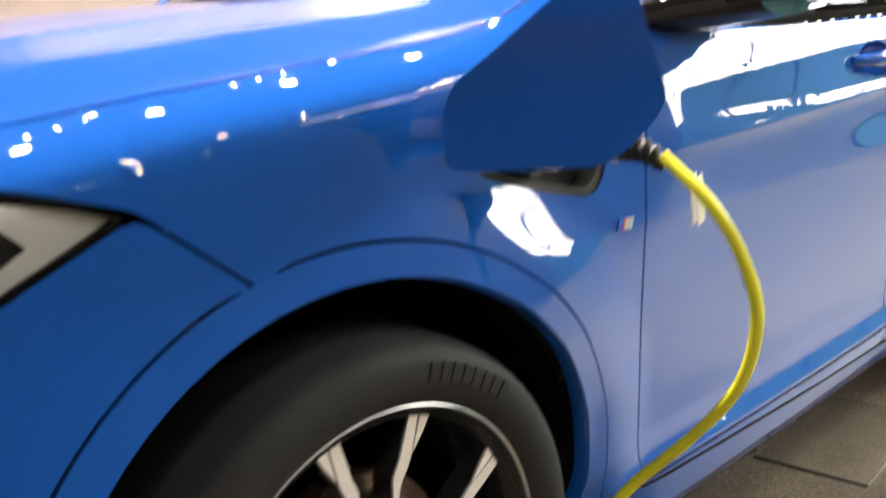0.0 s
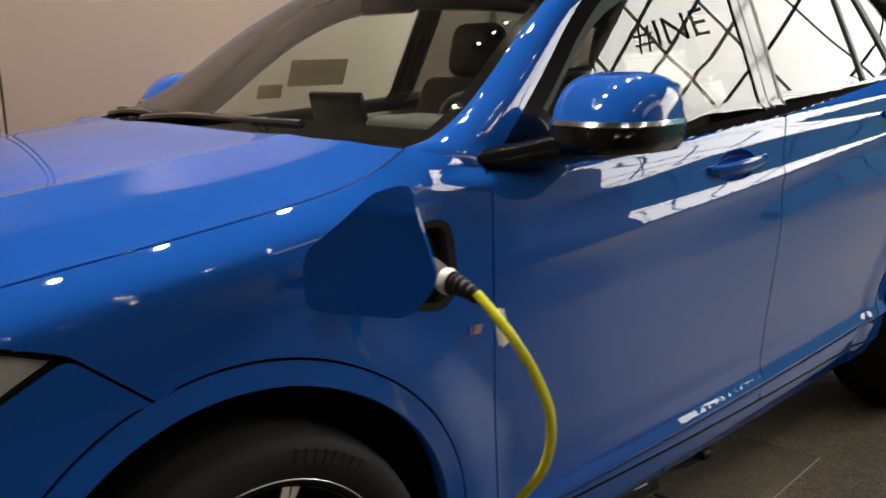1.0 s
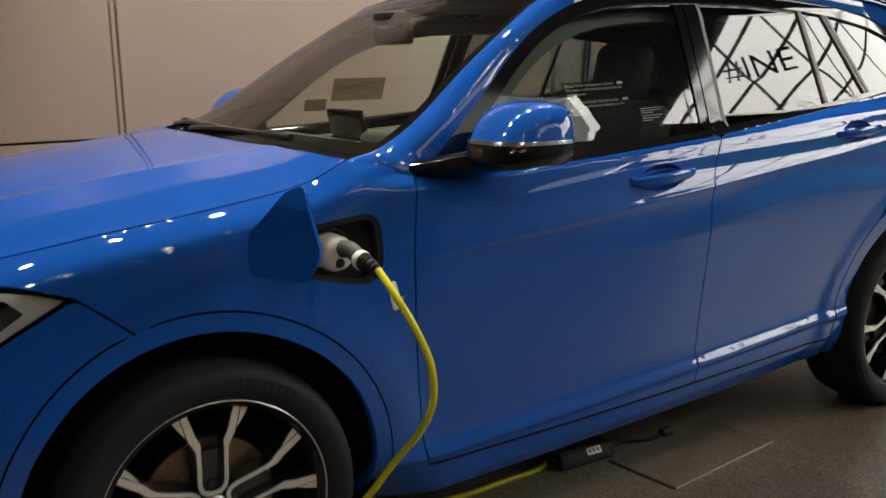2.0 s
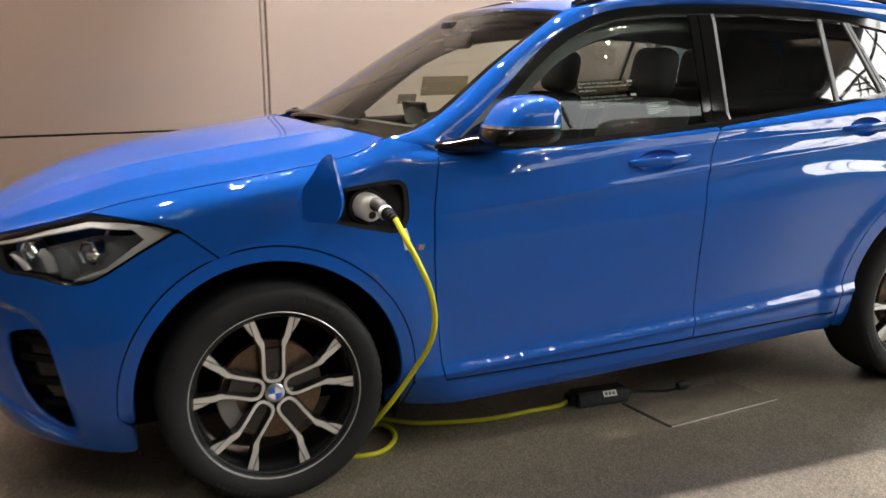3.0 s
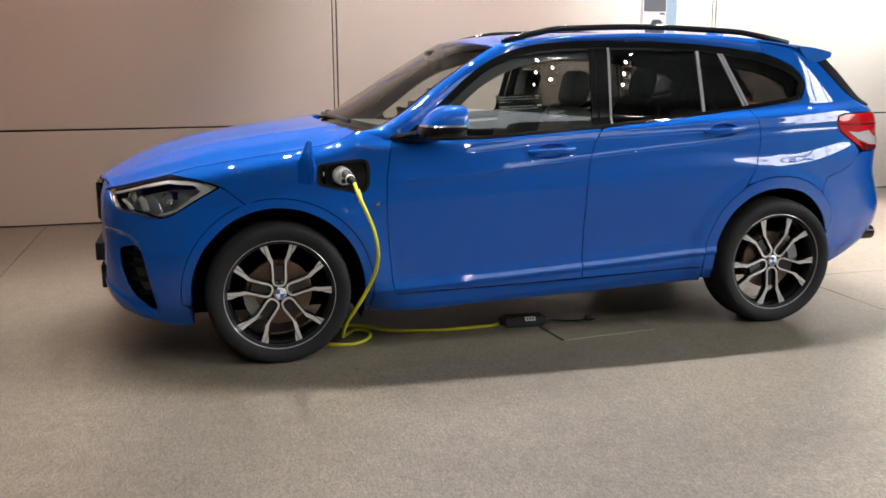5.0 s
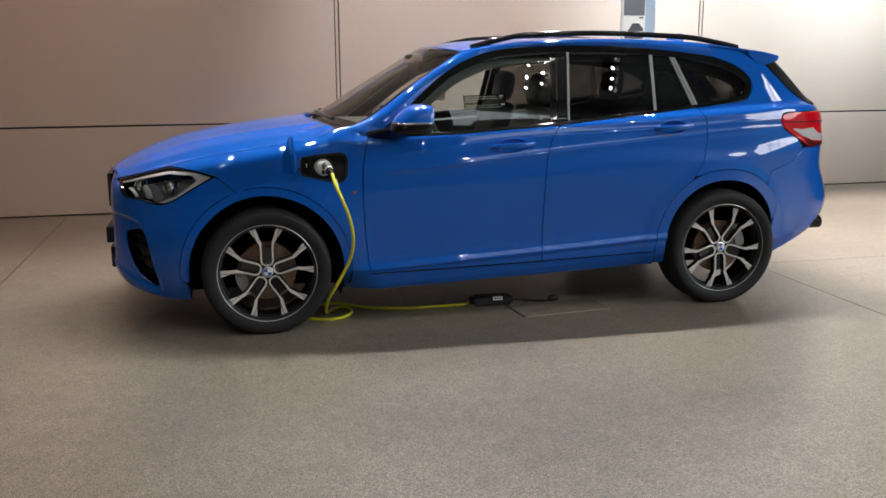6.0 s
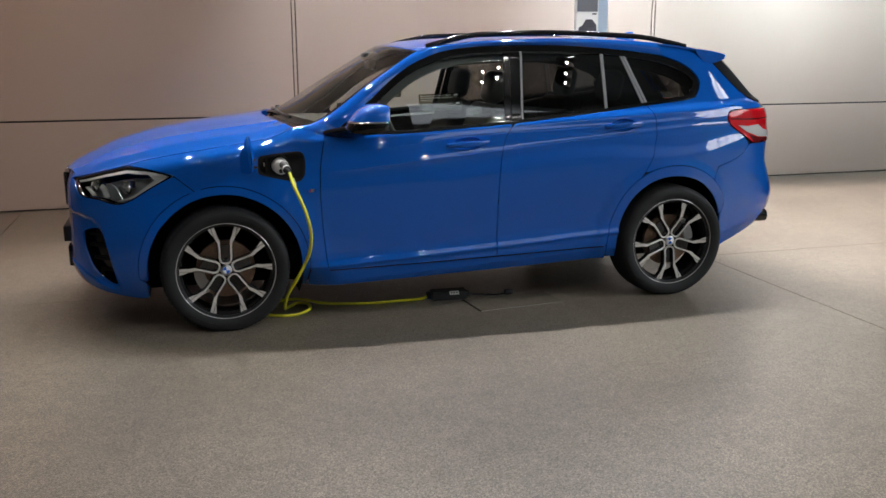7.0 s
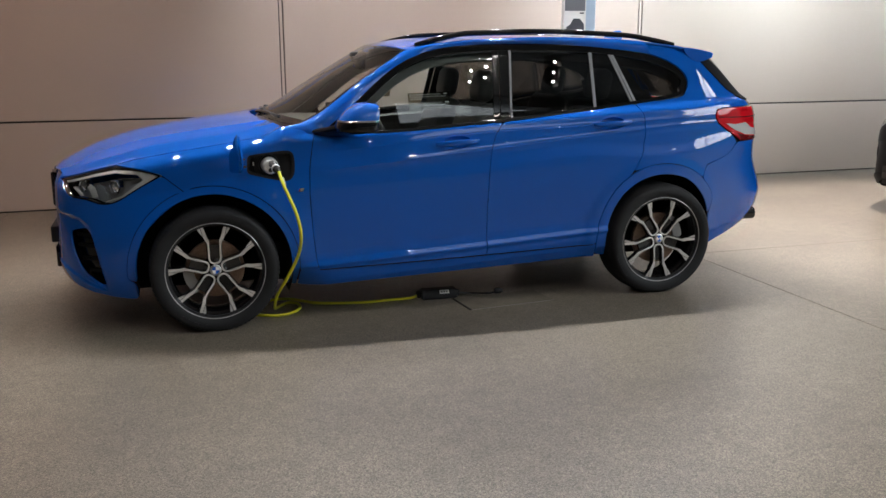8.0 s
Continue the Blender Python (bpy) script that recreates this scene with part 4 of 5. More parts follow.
        prism([(a * u, c * u) for a, c in web], 0.02, lambda a, c, e: rot @ Vector((a, dish(c) + 0.022 + e, c)), dark)
        part("spoke", dark, WHEEL_BLACK, w)
        part("spoke_face", face, MACHINED, w, "machined bright spoke face", soft=False)
        part("wheel_bolt", lathe([(0.0, -0.062), (0.008, -0.062), (0.009, -0.05), (0.015, -0.05), (0.015, -0.035)], 12, at=rot @ Vector((0, 0, 0.054))), WHEEL_BLACK, w)
    part("hub", lathe([(0.0, -0.072), (0.030, -0.074), (0.036, -0.070), (0.05, -0.060), (0.075, -0.050), (0.075, -0.02)], 40), WHEEL_BLACK, w)
    part("hub_cap", lathe([(0.0, -0.0785), (0.026, -0.078), (0.030, -0.075), (0.030, -0.068)], 32), SATIN, w)
    for k in range(4):
        bm = bmesh.new()
        prism([(0, 0)] + arc(0, 0, 0.020, 90 * k, 90 * k + 90, 8), 0.0012, lambda a, c, e: Vector((a, -0.0797 + e, c)), bm)
        part("cap_quarter", bm, BADGE_BLUE if k % 2 else BADGE_WHITE, w)
    return w


def brake_set(car, at, sd, rear):
    part("brake_disc", lathe([(0.07, -0.035), (0.155, -0.035), (0.157, -0.03), (0.157, -0.012), (0.155, -0.008), (0.07, -0.008)], 64, at=at), DISC, car, "brown steel brake disc")
    part("brake_hub", lathe([(0.0, -0.05), (0.068, -0.048), (0.072, -0.035), (0.072, 0.03)], 40, at=at), DARK, car)
    a0 = -155 if not rear else 25
    bm = bmesh.new()
    ang = [radians(a0 - 26 + 52 * i / 10) for i in range(11)]
    out = [(0.170 * math.cos(a), 0.170 * math.sin(a)) for a in ang] + [(0.115 * math.cos(a), 0.115 * math.sin(a)) for a in reversed(ang)]
    prism(out, 0.075, lambda a, c, e: Vector((at[0] + a, at[1] + sd * (0.052 - e), at[2] + c)), bm)
    bmesh.ops.bevel(bm, geom=bm.edges[:], offset=0.006, segments=2, affect="EDGES")
    part("brake_caliper", bm, CALIPER, car, "grey cast brake caliper")


def build_car():
    car = tagged(new("car"), "blue compact SUV with open charging flap, parked on concrete", "car")
    for sd in (-1, 1):
        flank(car, sd)
    # bonnet
    zc = curve([(-0.86, 0.815), (-0.80, 0.862), (-0.73, 0.898), (-0.57, 0.972), (-0.34, 1.033), (0.0, 1.082), (0.26, 1.106), (0.42, 1.112)], 0.05)
    xs = np.linspace(-0.752, 0.40, 60)
    we = hood_width(xs)
    def bonnet(v, x):
        xx = np.clip(x, -0.752, 0.40)
        w = np.interp(xx, xs, we)
        ze = HOOD_Z(xx)
        c = zc(x)
        a = np.abs(v)
        z = ze + (c - ze - 0.016) * (1 - a ** 2.1) + 0.016 * (1 - step01(a, 0.80, 1.0)) + 0.008 * ridge((a - 0.62) * 0.5, 0.045) * step01(x, -0.75, -0.2)
        front = np.clip(-0.752 - x, 0, 1)
        return np.stack([x, v * (w - 1.2 * front), z], -1)
    edge = [(1, x) for x in np.linspace(-0.752, 0.392, 40)] + [(v, 0.30 + 0.095 * v * v) for v in np.linspace(0.97, -0.97, 30)] + [(-1, x) for x in np.linspace(0.392, -0.752, 40)]
    edge += [(v, -0.752 - 0.085 * (1 - abs(v) ** 2.5)) for v in np.linspace(-0.95, 0.95, 30)]
    skin("bonnet", [np.array(edge)], bonnet, PAINT, car, step=0.03)
    # nose between the bumper's two flanks
    def fascia(q, z):
        s = np.full_like(z, -math.pi / 2 + XF) + np.abs(q)
        p = body(-1)(s, z)
        p[..., 1] *= np.where(q > 0, 1, -1)
        return p
    sq = lambda z: float(to_body(np.array([-0.80]), np.array([z]))[0][0]) - XF + math.pi / 2
    fl = [(sq(z), z) for z in np.linspace(0.285, 0.80, 20)] + [(q, 0.832) for q in np.linspace(0.55, -0.55, 12)] + [(-sq(z), z) for z in np.linspace(0.80, 0.285, 20)] + [(q, 0.25) for q in np.linspace(-0.5, 0.5, 12)]
    skin("front_bumper_centre", [chain(fl, 0.03)], fascia, PAINT, car, lift=-0.002)
    for sg in (-1, 1):
        kid = [(0.03, 0.60), (0.02, 0.79), (0.05, 0.822), (0.27, 0.815), (0.31, 0.78), (0.28, 0.66), (0.22, 0.595)]
        kid = [(a * sg, b) for a, b in kid]
        bm = prism(chain(kid, 0.02, True, 2), 0.06, lambda a, c, e: Vector((-0.856 + e + 0.10 * (abs(a) / 0.3) ** 3, a, c)))
        g = part("kidney_grille", bm, PIANO, car, "gloss black kidney grille")
        for i in range(9):
            y = sg * (0.05 + 0.026 * i)
            part("grille_bar", block(-0.866 + 0.10 * (abs(y) / 0.3) ** 3, -0.850 + 0.10 * (abs(y) / 0.3) ** 3, y - 0.005, y + 0.005, 0.622, 0.802, 0.003), PIANO, g)
    part("plate_holder", block(-0.872, -0.82, -0.26, 0.26, 0.425, 0.515, 0.006), PLASTIC, car, "black front plate holder, empty")
    part("lower_grille", block(-0.838, -0.80, -0.40, 0.40, 0.31, 0.43, 0.01), PIANO, car)
    # windscreen
    XC = curve([(0, 0.36), (0.5, 0.705), (1, 1.045)], 0.2)
    ZC = curve([(0, 1.098), (0.5, 1.318), (1, 1.516)], 0.2)
    XE = curve([(0, 0.48), (0.15, 0.60), (0.5, 0.835), (1, 1.135)], 0.08)
    ZE = curve([(0, 1.088), (0.15, 1.135), (0.5, 1.305), (1, 1.487)], 0.08)
    WE = curve([(0, 0.740), (0.15, 0.718), (0.5, 0.655), (1, 0.580)], 0.08)
    def screen(v, u):
        a = np.abs(v) ** 2.2
        return np.stack([XC(u) * (1 - a) + XE(u) * a, v * WE(u), ZC(u) * (1 - a) + ZE(u) * a], -1)
    sl = [(-1, 0), (1, 0), (1, 1), (-1, 1)]
    skin("windscreen", [chain(sl, 0.04)], screen, SHIELD, car, "clear windscreen with dark top band", step=0.05, thick=0)
    fr = [(-1, -0.16), (1, -0.16), (1, 1.0), (-1, 1.0)]
    skin("screen_border", [chain(fr, 0.03), chain([(-0.955, 0.07), (0.955, 0.07), (0.965, 0.985), (-0.965, 0.985)], 0.03)], screen, PIANO, car, step=0.04, lift=-0.004, thick=0)
    # roof
    RZ = curve([(1.0, 1.505), (1.19, 1.545), (1.37, 1.560), (1.9, 1.572), (2.4, 1.566), (2.9, 1.525), (3.3, 1.462)], 0.06)
    RE = curve([(1.1, 1.478), (1.25, 1.512), (1.5, 1.540), (1.9, 1.555), (2.14, 1.554), (2.52, 1.539), (2.72, 1.520), (2.84, 1.506), (2.92, 1.490), (3.12, 1.448)], 0.05)
    RW = curve([(1.1, 0.585), (1.5, 0.578), (2.4, 0.582), (2.66, 0.585), (2.9, 0.582), (3.12, 0.575)], 0.08)
    def roof(v, u):
        a = np.abs(v)
        x0 = 1.045 + 0.09 * a ** 2.2
        x = x0 + u * (3.12 - x0)
        z = RZ(x) + (RE(x) - RZ(x)) * a ** 2.6
        return np.stack([x, v * RW(x), z], -1)
    skin("roof", [chain([(-1, 0.002), (1, 0.002), (1, 1), (-1, 1)], 0.03)], roof, PAINT, car, step=0.03)
    skin("headliner", [chain([(-0.97, 0.02), (0.97, 0.02), (0.97, 0.95), (-0.97, 0.95)], 0.04)], roof, HEADLINER, car, step=0.05, lift=-0.035, thick=0)
    for sd in (-1, 1):
        # pillar and roof edge between the glass and the roof
        t = np.linspace(0, 1, 60)
        inner = np.array([(0.575, sd * (width_at(0.575, 1.0) - 0.022), 0.985)] + [(p[0], sd * width_at(p[0], p[1]), p[1]) for p in chain([(0.596, 1.040)] + DLO_TOP[1:13] + [(2.677, 1.454)], 0.03, False, 2)])
        us = np.linspace(0.0, 1, 40)
        a = np.stack([XE(us), sd * WE(us), ZE(us)], 1)
        rx = np.linspace(1.15, 2.66, 60)
        b = np.stack([rx, sd * RW(rx), RE(rx)], 1)
        outer = chain(np.vstack([[(0.36, sd * 0.745, 1.045), (0.405, sd * 0.757, 1.090)], a, b]), 0.03, False, 2)
        n = 90
        res = lambda c: np.stack([np.interp(np.linspace(0, 1, n), np.concatenate([[0], np.cumsum(np.linalg.norm(np.diff(c, axis=0), axis=1))]) / np.linalg.norm(np.diff(c, axis=0), axis=1).sum(), c[:, i]) for i in range(3)], 1)
        part("roof_pillar", strip(res(outer), res(inner), np.interp(np.linspace(0, 1, n), [0, 0.03, 0.10, 0.3, 1], [0.010, 0.020, 0.022, 0.014, 0.012])[:, None]), PAINT, car)
        part("pillar_liner", strip(res(outer) + np.array([0.012, -sd * 0.022, -0.016]), res(inner) + np.array([0.012, -sd * 0.022, -0.016]), 0.0), HEADLINER, car)
        rail = [(1.20 + 1.68 * q, sd * (float(RW(1.20 + 1.68 * q)) - 0.03), float(RE(1.20 + 1.68 * q)) + 0.008 + (0.032 - 0.014 * q) * min(1, 6 * q, 6 * (1 - q))) for q in np.linspace(0, 1, 40)]
        part("roof_rail", tube(rail, 0.016, 10), PIANO, car, "gloss black roof rail")
    # spoiler and tailgate
    bm, rows = bmesh.new(), []
    for v in np.linspace(-1, 1, 31):
        a = abs(v)
        xt, zt = 3.30 - 0.14 * a ** 2.4, 1.468 - 0.016 * a ** 2
        top = [(2.93 + (xt - 2.93) * q, 0.0) for q in (0, 0.25, 0.5, 0.75, 0.93, 1.0)]
        zf = float(RZ(2.93)) + (float(RE(2.93)) - float(RZ(2.93))) * a ** 2.6
        ring = [(x, v * (0.592 - 0.02 * q), zf + 0.002 + (zt - zf) * q + 0.006 * math.sin(math.pi * q) - 0.004 * (q > 0.95)) for (x, _), q in zip(top, (0, 0.25, 0.5, 0.75, 0.93, 1.0))]
        ring += [(xt - 0.006, v * 0.570, zt - 0.026), (xt - 0.06, v * 0.572, zt - 0.044), (3.02, v * 0.585, zt - 0.060), (2.95, v * 0.585, zf - 0.03)]
        rows.append([bm.verts.new(p) for p in ring])
    for r0, r1 in zip(rows, rows[1:]):
        for j in range(10):
            bm.faces.new((r0[j], r0[(j + 1) % 10], r1[(j + 1) % 10], r1[j]))
    bm.faces.new(rows[0]), bm.faces.new(rows[-1])
    part("roof_spoiler", bm, PAINT, car, "blue roof spoiler")
    tail = body(-1)
    def gate(q, z):
        s = np.full_like(z, XR + math.pi / 2) - np.abs(q)
        p = tail(s, z)
        p[..., 1] *= np.where(q > 0, 1, -1)
        return p
    qx = lambda x, z: XR + math.pi / 2 - float(to_body(np.array([x]), np.array([z]))[0][0])
    low = [(qx(3.50, z), z) for z in np.linspace(0.80, 1.10, 8)]
    gl = low + [(-q, z) for q, z in low[::-1]]
    skin("tailgate", [chain(gl, 0.03)], gate, PAINT, car)
    rw = [(qx(3.36, 1.12), 1.12), (qx(3.10, 1.435), 1.435)]
    skin("rear_window", [chain([rw[0], rw[1], (-rw[1][0], rw[1][1]), (-rw[0][0], rw[0][1])], 0.03)], gate, TINTED, car, "dark tinted rear window", thick=0)
    lowb = [(qx(3.55, z), z) for z in np.linspace(0.42, 0.78, 10)]
    skin("rear_bumper_centre", [chain(lowb + [(-q, z) for q, z in lowb[::-1]], 0.03)], gate, PAINT, car, lift=-0.002)
    # underside and arch liners
    part("underbody", block(-0.66, 3.02, -0.62, 0.62, 0.20, 0.42, 0.03), DARK, car)
    for cx, cz in (ARCH_F, ARCH_R):
        for sd in (-1, 1):
            bm = bmesh.new()
            rows = []
            lr = 0.42 if cx < 1 else 0.47
            for y in (0.835 if cx < 1 else 0.735, 0.55):
                rows.append([bm.verts.new((cx + lr * math.cos(radians(a)), sd * y, cz + lr * math.sin(radians(a)))) for a in range(-22 if cx < 1 else 3, 203 if cx < 1 else 185, 5)])
            for i in range(len(rows[0]) - 1):
                bm.faces.new((rows[0][i], rows[0][i + 1], rows[1][i + 1], rows[1][i]))
            bm.faces.new(rows[1])
            part("arch_liner", bm, DARK, car)
    part("axle_beam", tube([(0, -0.6, 0.33), (0, 0, 0.30), (0, 0.6, 0.33)], 0.04), DARK, car)
    part("axle_beam", tube([(2.67, -0.6, 0.33), (2.67, 0, 0.30), (2.67, 0.6, 0.33)], 0.04), DARK, car)
    for x, turn in ((0.0, 0.0), (2.67, 36.0)):
        for sd in (-1, 1):
            wheel(car, (x, sd * 0.776, 0.335), sd, turn)
            brake_set(car, (x, sd * 0.776, 0.335), sd, x > 1)
    return car


CAR = build_car()


# ---- the car: smaller parts ----
def lining(car, sd):
    """Dark cabin linings: door cards and rear side trim."""
    f = body(sd)
    pts = [(0.60, 0.50), (2.18, 0.50), (2.26, 0.70), (2.42, 0.82), (2.70, 0.85)] + [(x, float(BELT(x)) - 0.004) for x in np.linspace(2.75, 0.62, 16)]
    skin("door_card", [chain(pts, 0.04)], f, CABIN, car, to=to_body, lift=-0.055, step=0.05, thick=0)
    q = [(2.50, 1.185), (2.79, 1.210), (2.85, 1.225), (2.885, 1.262), (2.895, 1.29), (2.882, 1.318), (2.85, 1.350), (2.78, 1.388), (2.66, 1.428), (2.50, 1.462), (2.60, 1.508), (2.95, 1.46), (3.10, 1.41), (3.30, 1.20), (3.47, 1.10), (3.50, 0.88), (2.6, 0.90)]
    skin("rear_side_trim", [chain(q, 0.03)], f, CABIN, car, to=to_body, lift=-0.03, step=0.04, thick=0)


def seat(car, x, y, rear=False):
    """A car seat: cushion, reclined backrest, headrest on two posts."""
    s = new("seat")
    s.parent = car
    s.location = (x, y, 0.0)
    s["label"] = "black leather car seat with headrest"
    part("cushion", block(-0.30, 0.22, -0.26, 0.26, 0.46, 0.64, 0.06, seg=3), SEAT, s)
    bm = block(-0.07, 0.07, -0.25, 0.25, 0.0, 0.62, 0.055, seg=4)
    for v in bm.verts:
        if v.co.z > 0.35:
            v.co.y *= 1 - 0.35 * (v.co.z - 0.35)
    bmesh.ops.transform(bm, matrix=Matrix.Translation((0.22, 0, 0.58)) @ Matrix.Rotation(radians(20), 4, "Y"), verts=bm.verts)
    part("backrest", bm, SEAT, s)
    bm = block(-0.05, 0.05, -0.122, 0.122, -0.095, 0.10, 0.048, seg=4)
    for v in bm.verts:
        v.co.y *= 1 - 0.9 * max(0, v.co.z)
    bmesh.ops.transform(bm, matrix=Matrix.Translation((0.445, 0, 1.262)) @ Matrix.Rotation(radians(12), 4, "Y"), verts=bm.verts)
    part("headrest", bm, SEAT, s)
    for dy in (-0.06, 0.06):
        part("headrest_post", tube([(0.43, dy, 1.12), (0.445, dy, 1.22)], 0.007, 8), CHROME, s)


def mirror(car, sd):
    m = new("side_mirror")
    m.parent = car
    m["label"] = "blue door mirror with black base and indicator strip"
    C = Vector((0.795, sd * 0.952, 1.130))
    ax, ay, az = 0.116, 0.114, 0.083
    sg = lambda v, e: math.copysign(abs(v) ** e, v)
    def blob(z0, z1, grow, material, name, label=""):
        bm, rows = bmesh.new(), []
        for i in range(15):
            z = z0 + (z1 - z0) * i / 14
            k = max(0.0, 1 - abs(z / (az if z > 0 else 0.085)) ** 2.8) ** (1 / 2.8)
            row = []
            for j in range(40):
                a = 2 * math.pi * j / 40
                x = -sg(math.cos(a), 0.75) * (ax + grow) * k
                if x > 0.07:
                    x = 0.07 + (x - 0.07) * 0.25
                y = sg(math.sin(a), 0.72) * (ay + grow) * (0.25 + 0.75 * k) * (1 if k > 0.01 else 0)
                lean = 0.06 * z / az * (0.55 - 0.45 * x / ax)
                row.append(bm.verts.new(C + Vector((x + lean + 0.10 * y * sd * 0.35, y - sd * 0.02 * z / az, z))))
            rows.append(row)
        for r0, r1 in zip(rows, rows[1:]):
            for j in range(40):
                bm.faces.new((r0[j], r0[(j + 1) % 40], r1[(j + 1) % 40], r1[j]))
        bm.faces.new(rows[0]), bm.faces.new(rows[-1])
        bmesh.ops.remove_doubles(bm, verts=bm.verts, dist=0.0004)
        return part(name, bm, material, m, label)
    blob(-0.006, az * 0.999, 0.0, PAINT, "mirror_cap", "glossy blue mirror cap")
    blob(-0.062, -0.012, 0.002, PIANO, "mirror_base", "gloss black lower mirror shell")
    blob(-0.013, -0.004, 0.0045, CHROME, "indicator_strip", "clear indicator strip")
    part("mirror_glass", block(C.x + 0.074, C.x + 0.082, C.y - 0.085, C.y + 0.085, C.z - 0.008, C.z + 0.062, 0.003), CHROME, m)
    arm = [(0.640, sd * 0.79, 1.046), (0.69, sd * 0.85, 1.058), (0.735, sd * 0.90, 1.072), (0.78, sd * 0.96, 1.084)]
    bm = bmesh.new()
    rows = []
    for i, (x, y, z) in enumerate(arm):
        wx, wz = 0.108 - 0.004 * i, 0.030 + 0.002 * i
        rows.append([bm.verts.new((x + wx * math.cos(a), y, z + wz * math.sin(a))) for a in np.linspace(0, 2 * math.pi, 17)[:-1]])
    for a, b in zip(rows, rows[1:]):
        for j in range(16):
            bm.faces.new((a[j], a[(j + 1) % 16], b[(j + 1) % 16], b[j]))
    bm.faces.new(rows[0]), bm.faces.new(rows[-1])
    part("mirror_arm", bm, PIANO, m, "black mirror arm")
    skin("mirror_sail", [chain([(0.608, 1.044), (0.86, 1.047), (0.80, 1.125), (0.765, 1.165), (0.70, 1.112)], 0.02)], body(sd), PIANO, m, to=to_body, lift=-0.002, step=0.03)


def details(car):
    for sd in (-1, 1):
        lining(car, sd)
        mirror(car, sd)
        seat(car, 1.235, sd * 0.37)
        seat(car, 2.02, sd * 0.36, True)
    # dashboard with hood over the dials, screen, steering wheel, inner mirror
    bm = bmesh.new()
    prof = [(0.42, 1.070), (0.60, 1.075), (0.78, 1.070), (0.90, 1.045), (0.95, 0.98), (0.93, 0.80), (0.60, 0.62), (0.42, 0.62)]
    prism(prof, 1.36, lambda a, c, e: Vector((a + 0.05 * (abs(e - 0.68) / 0.68) ** 2, e - 0.68, c - 0.015 * (abs(e - 0.68) / 0.68) ** 2)), bm)
    bmesh.ops.bevel(bm, geom=[e for e in bm.edges if abs(e.verts[0].co.y - e.verts[1].co.y) > 1], offset=0.025, segments=3, affect="EDGES")
    part("dashboard", bm, CABIN, car, "dark grained dashboard")
    bm = block(-0.10, 0.10, -0.19, 0.19, 0.0, 0.06, 0.03, seg=3)
    bmesh.ops.transform(bm, matrix=Matrix.Translation((0.84, -0.37, 1.045)), verts=bm.verts)
    part("dial_hood", bm, CABIN, car)
    bm = block(-0.012, 0.012, -0.115, 0.115, -0.045, 0.045, 0.006)
    bmesh.ops.transform(bm, matrix=Matrix.Translation((0.80, 0.0, 1.115)) @ Matrix.Rotation(radians(-12), 4, "Y"), verts=bm.verts)
    part("dash_screen", bm, PIANO, car, "black free-standing dash screen")
    bm = lathe([(0.175 + 0.015 * math.cos(a), 0.016 * math.sin(a)) for a in np.linspace(0, 2 * math.pi, 11)[:-1]], 40, axis="z", closed=True)
    block(-0.05, 0.05, -0.17, 0.17, -0.012, 0.012, 0.008, bm)
    block(-0.17, 0.0, -0.02, 0.02, -0.012, 0.012, 0.008, bm)
    bmesh.ops.transform(bm, matrix=Matrix.Translation((1.02, -0.37, 0.99)) @ Matrix.Rotation(radians(66), 4, "Y"), verts=bm.verts)
    part("steering_wheel", bm, SEAT, car, "black leather steering wheel")
    bm = block(-0.02, 0.02, -0.11, 0.11, -0.035, 0.035, 0.015, seg=3)
    bmesh.ops.transform(bm, matrix=Matrix.Translation((0.985, 0.0, 1.40)), verts=bm.verts)
    part("inner_mirror", bm, PIANO, car)
    part("mirror_mount", block(0.93, 1.03, -0.055, 0.055, 1.42, 1.475, 0.02), PLASTIC, car)
    part("cabin_floor", block(0.45, 3.05, -0.68, 0.68, 0.42, 0.47, 0.02), CABIN, car)
    part("parcel_shelf", block(2.62, 3.22, -0.60, 0.60, 1.02, 1.05, 0.01), CABIN, car)
    # cowl and wipers
    bm, rows = bmesh.new(), []
    for v in np.linspace(-1, 1, 31):
        y = v * 0.735
        x0, x1 = 0.302 + 0.072 * v * v, 0.372 + 0.10 * abs(v) ** 2.2
        rows.append([bm.verts.new((x0 - 0.01, y, 1.055 - 0.02 * v * v)), bm.verts.new((x0 + 0.02, y, 1.060 - 0.02 * v * v)), bm.verts.new((x1, y, 1.085 - 0.008 * v * v)), bm.verts.new((x1 + 0.03, y, 1.09 - 0.008 * v * v))])
    for a, b in zip(rows, rows[1:]):
        for j in range(3):
            bm.faces.new((a[j], a[j + 1], b[j + 1], b[j]))
    part("cowl", bm, PLASTIC, car, "matt black cowl below the windscreen")
    for y0, y1 in ((0.62, 0.10), (0.26, -0.40)):
        w = new("wiper")
        w.parent = car
        scr = lambda y: 0.385 + 0.105 * abs(y / 0.74) ** 2.2
        part("wiper_arm", tube([(scr(y) - 0.035 + 0.05 * q, y, 1.104 + 0.012 * math.sin(3 * q) - 0.006 * abs(y / 0.7) ** 2) for q, y in ((q, y0 + (y1 - y0) * q * 0.8) for q in np.linspace(0, 1, 10))], lambda q: 0.013 - 0.004 * q, 8), PIANO, w)
        part("wiper_blade", tube([(scr(y) + 0.012, y, 1.116 - 0.008 * abs(y / 0.7) ** 2) for y in np.linspace(y0 - 0.04, y1, 16)], 0.010, 8), PLASTIC, w)
        part("wiper_pivot", lathe([(0.0, 0.012), (0.014, 0.010), (0.018, 0.0), (0.018, -0.02)], 16, axis="z", at=(scr(y0), y0, 1.110)), PLASTIC, w)
    # aerial fin
    bm = bmesh.new()
    rows = []
